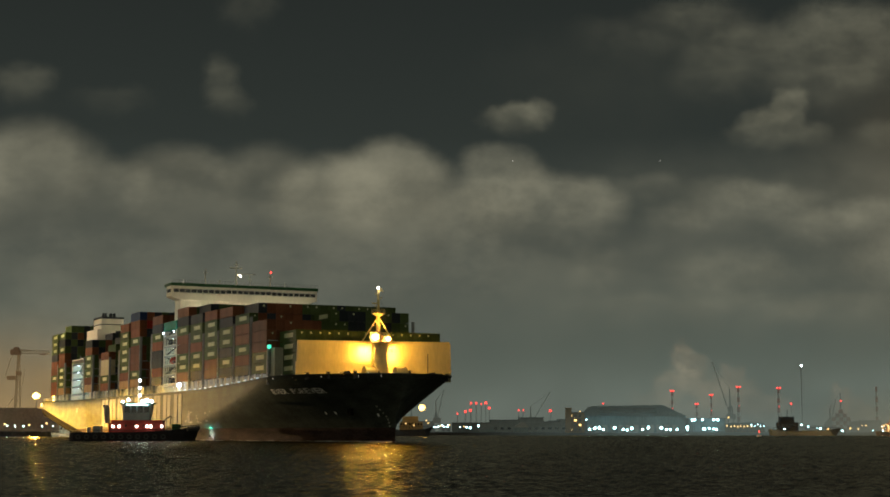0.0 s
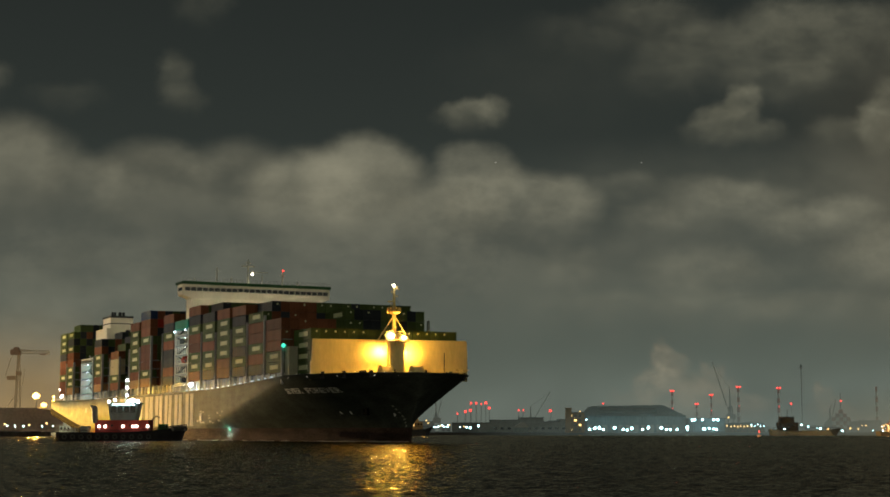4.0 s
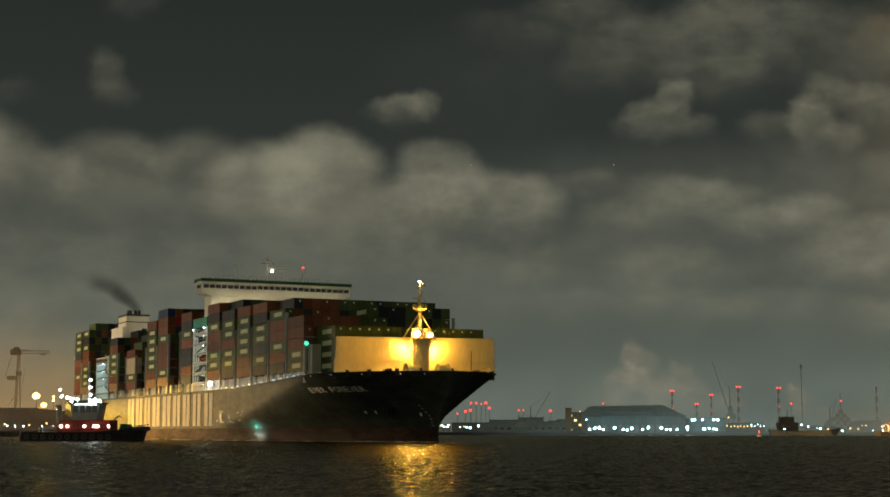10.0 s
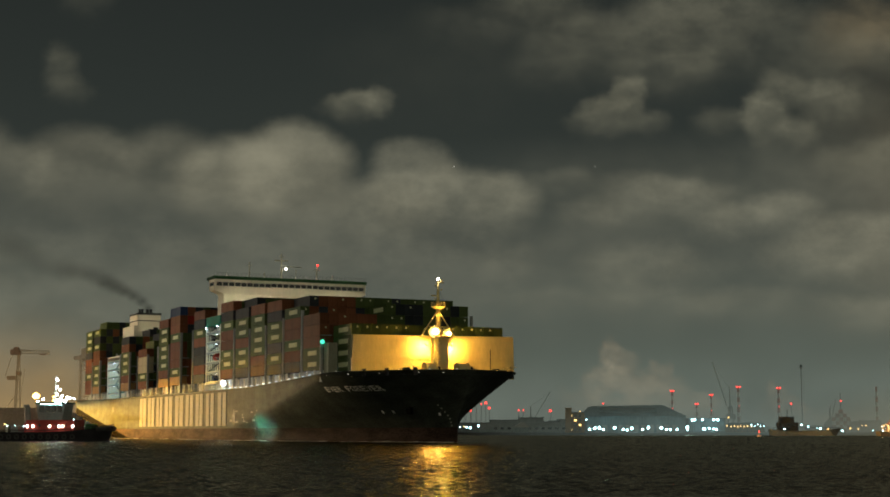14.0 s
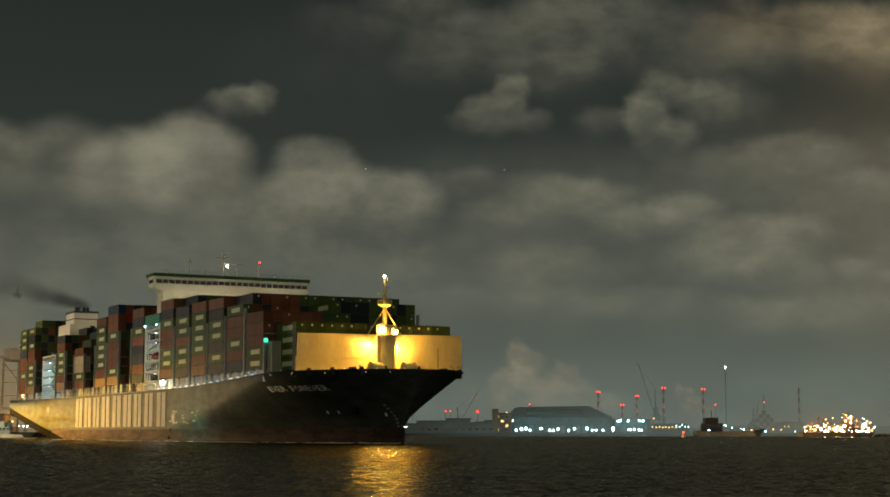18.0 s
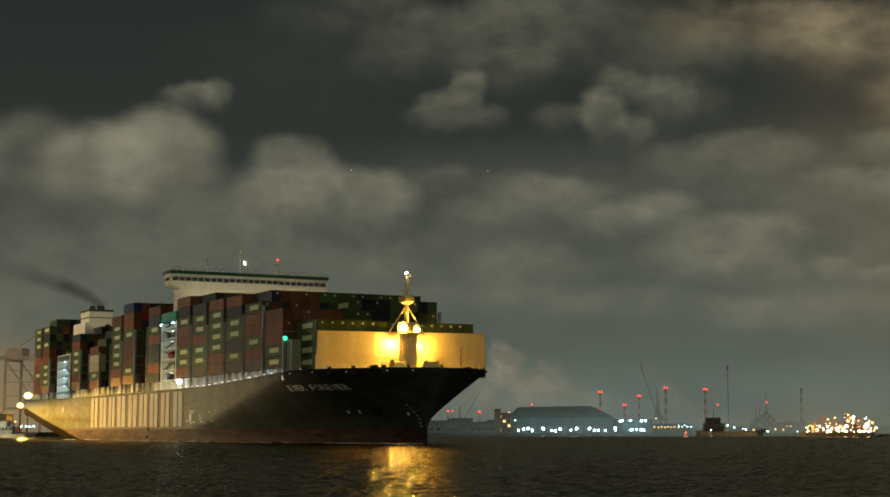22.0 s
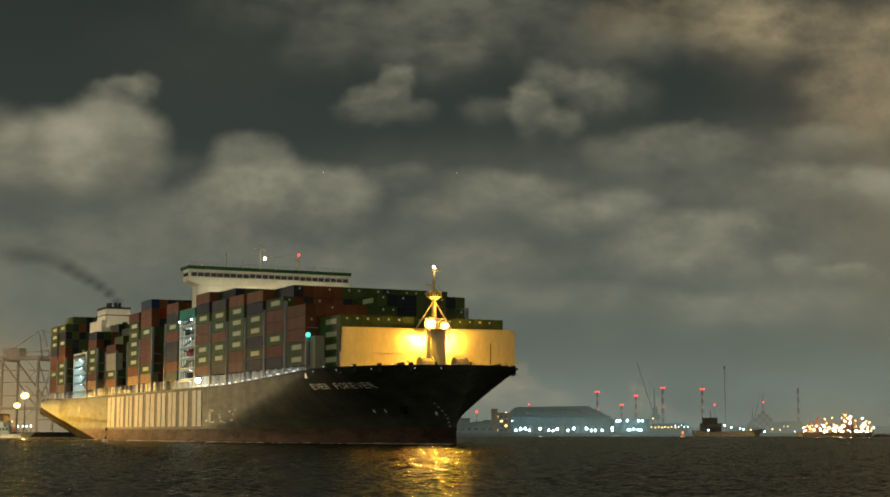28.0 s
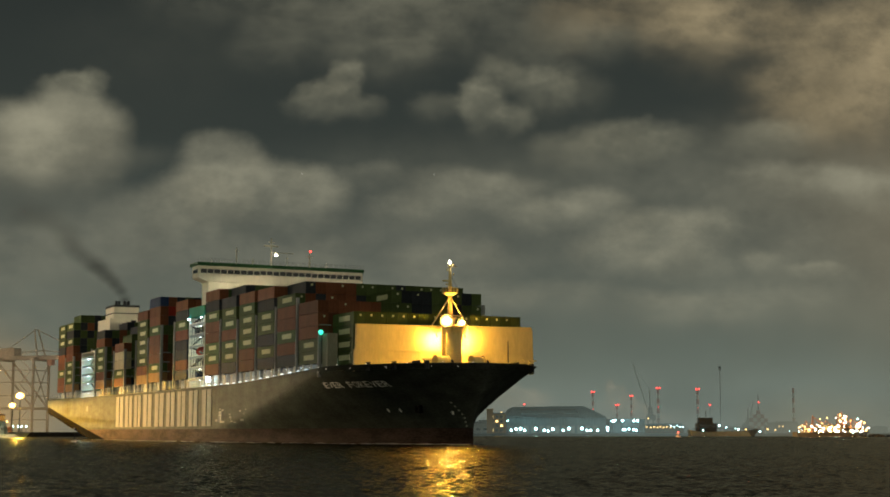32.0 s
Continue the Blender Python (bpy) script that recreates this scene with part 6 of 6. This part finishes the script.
# funnel smoke: dark puffs strung downwind
def smoke_material(name, dense):
    m = bpy.data.materials.new(name)
    m.use_nodes = True
    nt = m.node_tree
    nt.nodes.clear()
    N, link = nt.nodes.new, nt.links.new
    co, n, ln, mr, mu = N("ShaderNodeTexCoord"), N("ShaderNodeTexNoise"), N("ShaderNodeVectorMath"), N("ShaderNodeMapRange"), N("ShaderNodeMath")
    n.inputs["Scale"].default_value, n.inputs["Detail"].default_value = 0.5, 3
    link(co.outputs["Object"], n.inputs["Vector"])
    ln.operation = "LENGTH"
    link(co.outputs["Object"], ln.inputs[0])
    mr.interpolation_type = "SMOOTHSTEP"
    mr.inputs["From Min"].default_value, mr.inputs["From Max"].default_value = 0.0, 1.0
    mr.inputs["To Min"].default_value, mr.inputs["To Max"].default_value = dense, 0.0
    link(ln.outputs["Value"], mr.inputs["Value"])
    mu.operation = "MULTIPLY"
    link(mr.outputs[0], mu.inputs[0])
    link(n.outputs["Fac"], mu.inputs[1])
    df, tr, mx, out = N("ShaderNodeBsdfDiffuse"), N("ShaderNodeBsdfTransparent"), N("ShaderNodeMixShader"), N("ShaderNodeOutputMaterial")
    df.inputs["Color"].default_value = (0.02, 0.02, 0.02, 1)
    link(mu.outputs[0], mx.inputs[0])
    link(tr.outputs[0], mx.inputs[1])
    link(df.outputs[0], mx.inputs[2])
    link(mx.outputs[0], out.inputs[0])
    return m


SMOKE = smoke_material("funnel_smoke", 0.9)
THIN = smoke_material("thin_smoke", 0.5)
FADING = smoke_material("fading_smoke", 0.22)
puff = Shape()
for i in range(16):
    a = 2 * math.pi * i / 16
    puff.v.append((math.cos(a), 0, math.sin(a)))
puff.v.append((0, -0.15, 0))
puff.f = [(i, (i + 1) % 16, 16) for i in range(16)]
PUFF, WISP, TAIL = (puff.mesh("smoke_puff", m) for m in (SMOKE, THIN, FADING))
smoke = thing("funnel_smoke", "dark exhaust smoke trailing from the funnel", "smoke")
puffs = []
rnd = random.Random(8)
for i in range(16):
    k = i / 15
    ob = part("smoke_puff", PUFF if k < 0.34 else WISP if k < 0.62 else TAIL, None, smoke, at=(0, 0.1 * i, 0))
    ob.scale = (3.3 + 6.4 * k * rnd.uniform(0.7, 1.3), 1, 2.5 + 5.2 * k * rnd.uniform(0.7, 1.3))
    puffs.append(ob)
# how far the trail reaches downwind and up, in metres, and how strongly it curls
TRAIL = [(7, -13, 7, 0), (9, -17, 6, 1), (10, -17, 12, 1), (11, -24, 16, 1), (12, -36, 19, 1), (13, -48, 23, 2), (14, -58, 25, 2), (17, -52, 16, 2),
         (18, -34, 8, 2), (20, -46, 14, 2), (22, -48, 17, 1.5), (24, -38, 18, 2), (25, -54, 22, 3), (28, -64, 30, 3), (30, -42, 30, 4), (32, -38, 33, 3)]

# two faint stars in the gaps
star_b = solid("star", Shape().ball((0, 0, 0), 1.7, 8, 6), glow("star_light", (1, 0.95, 0.85), 0.6), "faint star in a gap of the clouds", "star", kind="structure")
star = solid("star", Shape().ball((0, 0, 0), 1.6, 8, 6), glow("star_light", (1, 0.95, 0.85), 0.35), "faint star in a gap of the clouds", "star", kind="structure")


# ---------------------------------------------------------------- what moves
def ship_pose(x, y, heading):
    return pose(x, y, 0, 0, 0, heading - 90)


def ship_line(place, heading):
    """The line boat's pose: it lies parallel to the ship."""
    return pose(place.x, place.y, 0, 0, 0, heading - 90)


def drift(ob, d, across, rise):
    """A straight drift over the whole clip, in bearings a second."""
    start = Matrix.Translation(ob.location)
    end = Matrix.Translation((ob.location.x - across * 32 * d / 2699.3, ob.location.y, ob.location.z + rise * 32 * d / 2699.3))
    walk(ob, [(0, start), (32, end)])


def motions():
    way = [
            (0.0, -65.508, 491.874, 25.68), (4.0, -61.012, 486.518, 25.536), (8.0, -56.222, 480.468, 25.316), (12.0, -51.211, 473.784, 25.026),
            (16.0, -46.052, 466.523, 24.675), (20.0, -40.82, 458.743, 24.268), (24.0, -35.587, 450.503, 23.814), (28.0, -30.427, 441.861, 23.32),
            (32.0, -25.413, 432.875, 22.792)]
    walk(ship, [(t, ship_pose(x, y, a)) for t, x, y, a in way])
    rows = []
    for t, x, y, a in way:
        m = ship_pose(x, y, a)
        rows.append((t, Matrix.Translation(m @ Vector((-130, -11, 49)))))
    walk(smoke, rows)
    # the line boat keeps beside the ship, then falls off and drops astern
    beside = []
    for t, x, y, a in way:
        s, off = float(np.interp(t, (0, 4, 8, 14, 20, 24, 32), (243, 247, 252, 250, 239, 232, 220))), float(np.interp(t, (0, 4, 8, 12, 16, 20, 24, 28, 32), (1.0, 1.0, 1.3, 2.4, 6, 12, 20, 28, 36)))
        place = ship_pose(x, y, a) @ Vector((s - 200, -half_breadth(s, 1.5) - off, 0))
        beside.append((t, ship_line(place, a)))
    walk(boat, beside)
    # the exhaust swings and stretches with the gusts
    for i, ob in enumerate(puffs):
        k = i / 15
        inside = Matrix.Translation((0, 0.1 * i, -14))
        out = 5.0 + 8.0 * k
        keys = [(0, inside), (out - 0.4, inside)]
        for t, dx, dz, curl in TRAIL:
            if t < out:
                continue
            h = min(1.0, k / min(1.0, (t - 5.0) / 8.0))
            wave = curl * h * (math.sin(7 * h - 0.9 * t) + 0.5 * math.sin(15 * h + 0.5 * t))
            keys.append((t, Matrix.Translation((dx * h ** 1.15 + 0.3 * wave, 0.1 * i, 0.4 + dz * h ** 0.85 + wave))))
        walk(ob, keys)
    walk(tug, [(t, pose(x, y, 0, 0, 0, r)) for t, x, y, r in [
            (0.0, -85.66, 428.0, 4.0), (1.0, -86.03, 427.5, 2.9), (2.0, -86.41, 427.0, 1.8), (3.0, -87.56, 426.5, 0.7),
            (6.0, -91.32, 425.0, -2.6), (7.0, -92.93, 424.5, -3.7), (8.0, -94.69, 424.0, -4.8), (9.0, -96.29, 423.5, -5.9),
            (10.0, -98.2, 423.0, -7.0), (11.0, -100.26, 422.5, -8.1), (12.0, -102.32, 422.0, -9.2), (13.0, -104.37, 421.5, -10.3),
            (14.0, -106.88, 421.0, -11.4), (14.5, -107.9, 420.8, -12.0), (18.0, -122.0, 418.0, -16.0), (24.0, -150.0, 415.0, -20.0),
            (32.0, -185.0, 412.0, -22.0)]])
    # the beacon on the light tower goes round in a second and a half
    walk(beacon, [(0.25 * k, pose(0, 0, 76, 0, 0, 60 * k + 16)) for k in range(129)])
    walk(water, [(0, Matrix.Translation((0, 0, 0))), (32, Matrix.Translation((14, -9, 0)))])
    drift(low_clouds, 4600, 11.2, 0.7)
    unit, rest = 4550 / 2699.3, bank_clouds.location.copy()
    walk(bank_clouds, [(t, Matrix.Translation(rest + Vector((-across * unit, 0, rise * unit)))) for t, across, rise in ((0, 0, 0), (13, 163, 31), (32, 438, 92))])
    drift(high_clouds, 4450, 20.6, 1.6)
    drift(warm_clouds, 4300, 20.6, 1.6)
    drift(steam, 2600, 9.0, 0.4)
    drift(steam_b, 2600, 8.0, 0.2)
    walk(star_b, [(0, Matrix.Translation((212.3, 4750.0, 846.6))), (32, Matrix.Translation((-206.8, 4750.0, 805.0)))])
    walk(star, [(0, Matrix.Translation((676.3, 4750.0, 846.6))), (32, Matrix.Translation((206.8, 4750.0, 806.8)))])


motions()
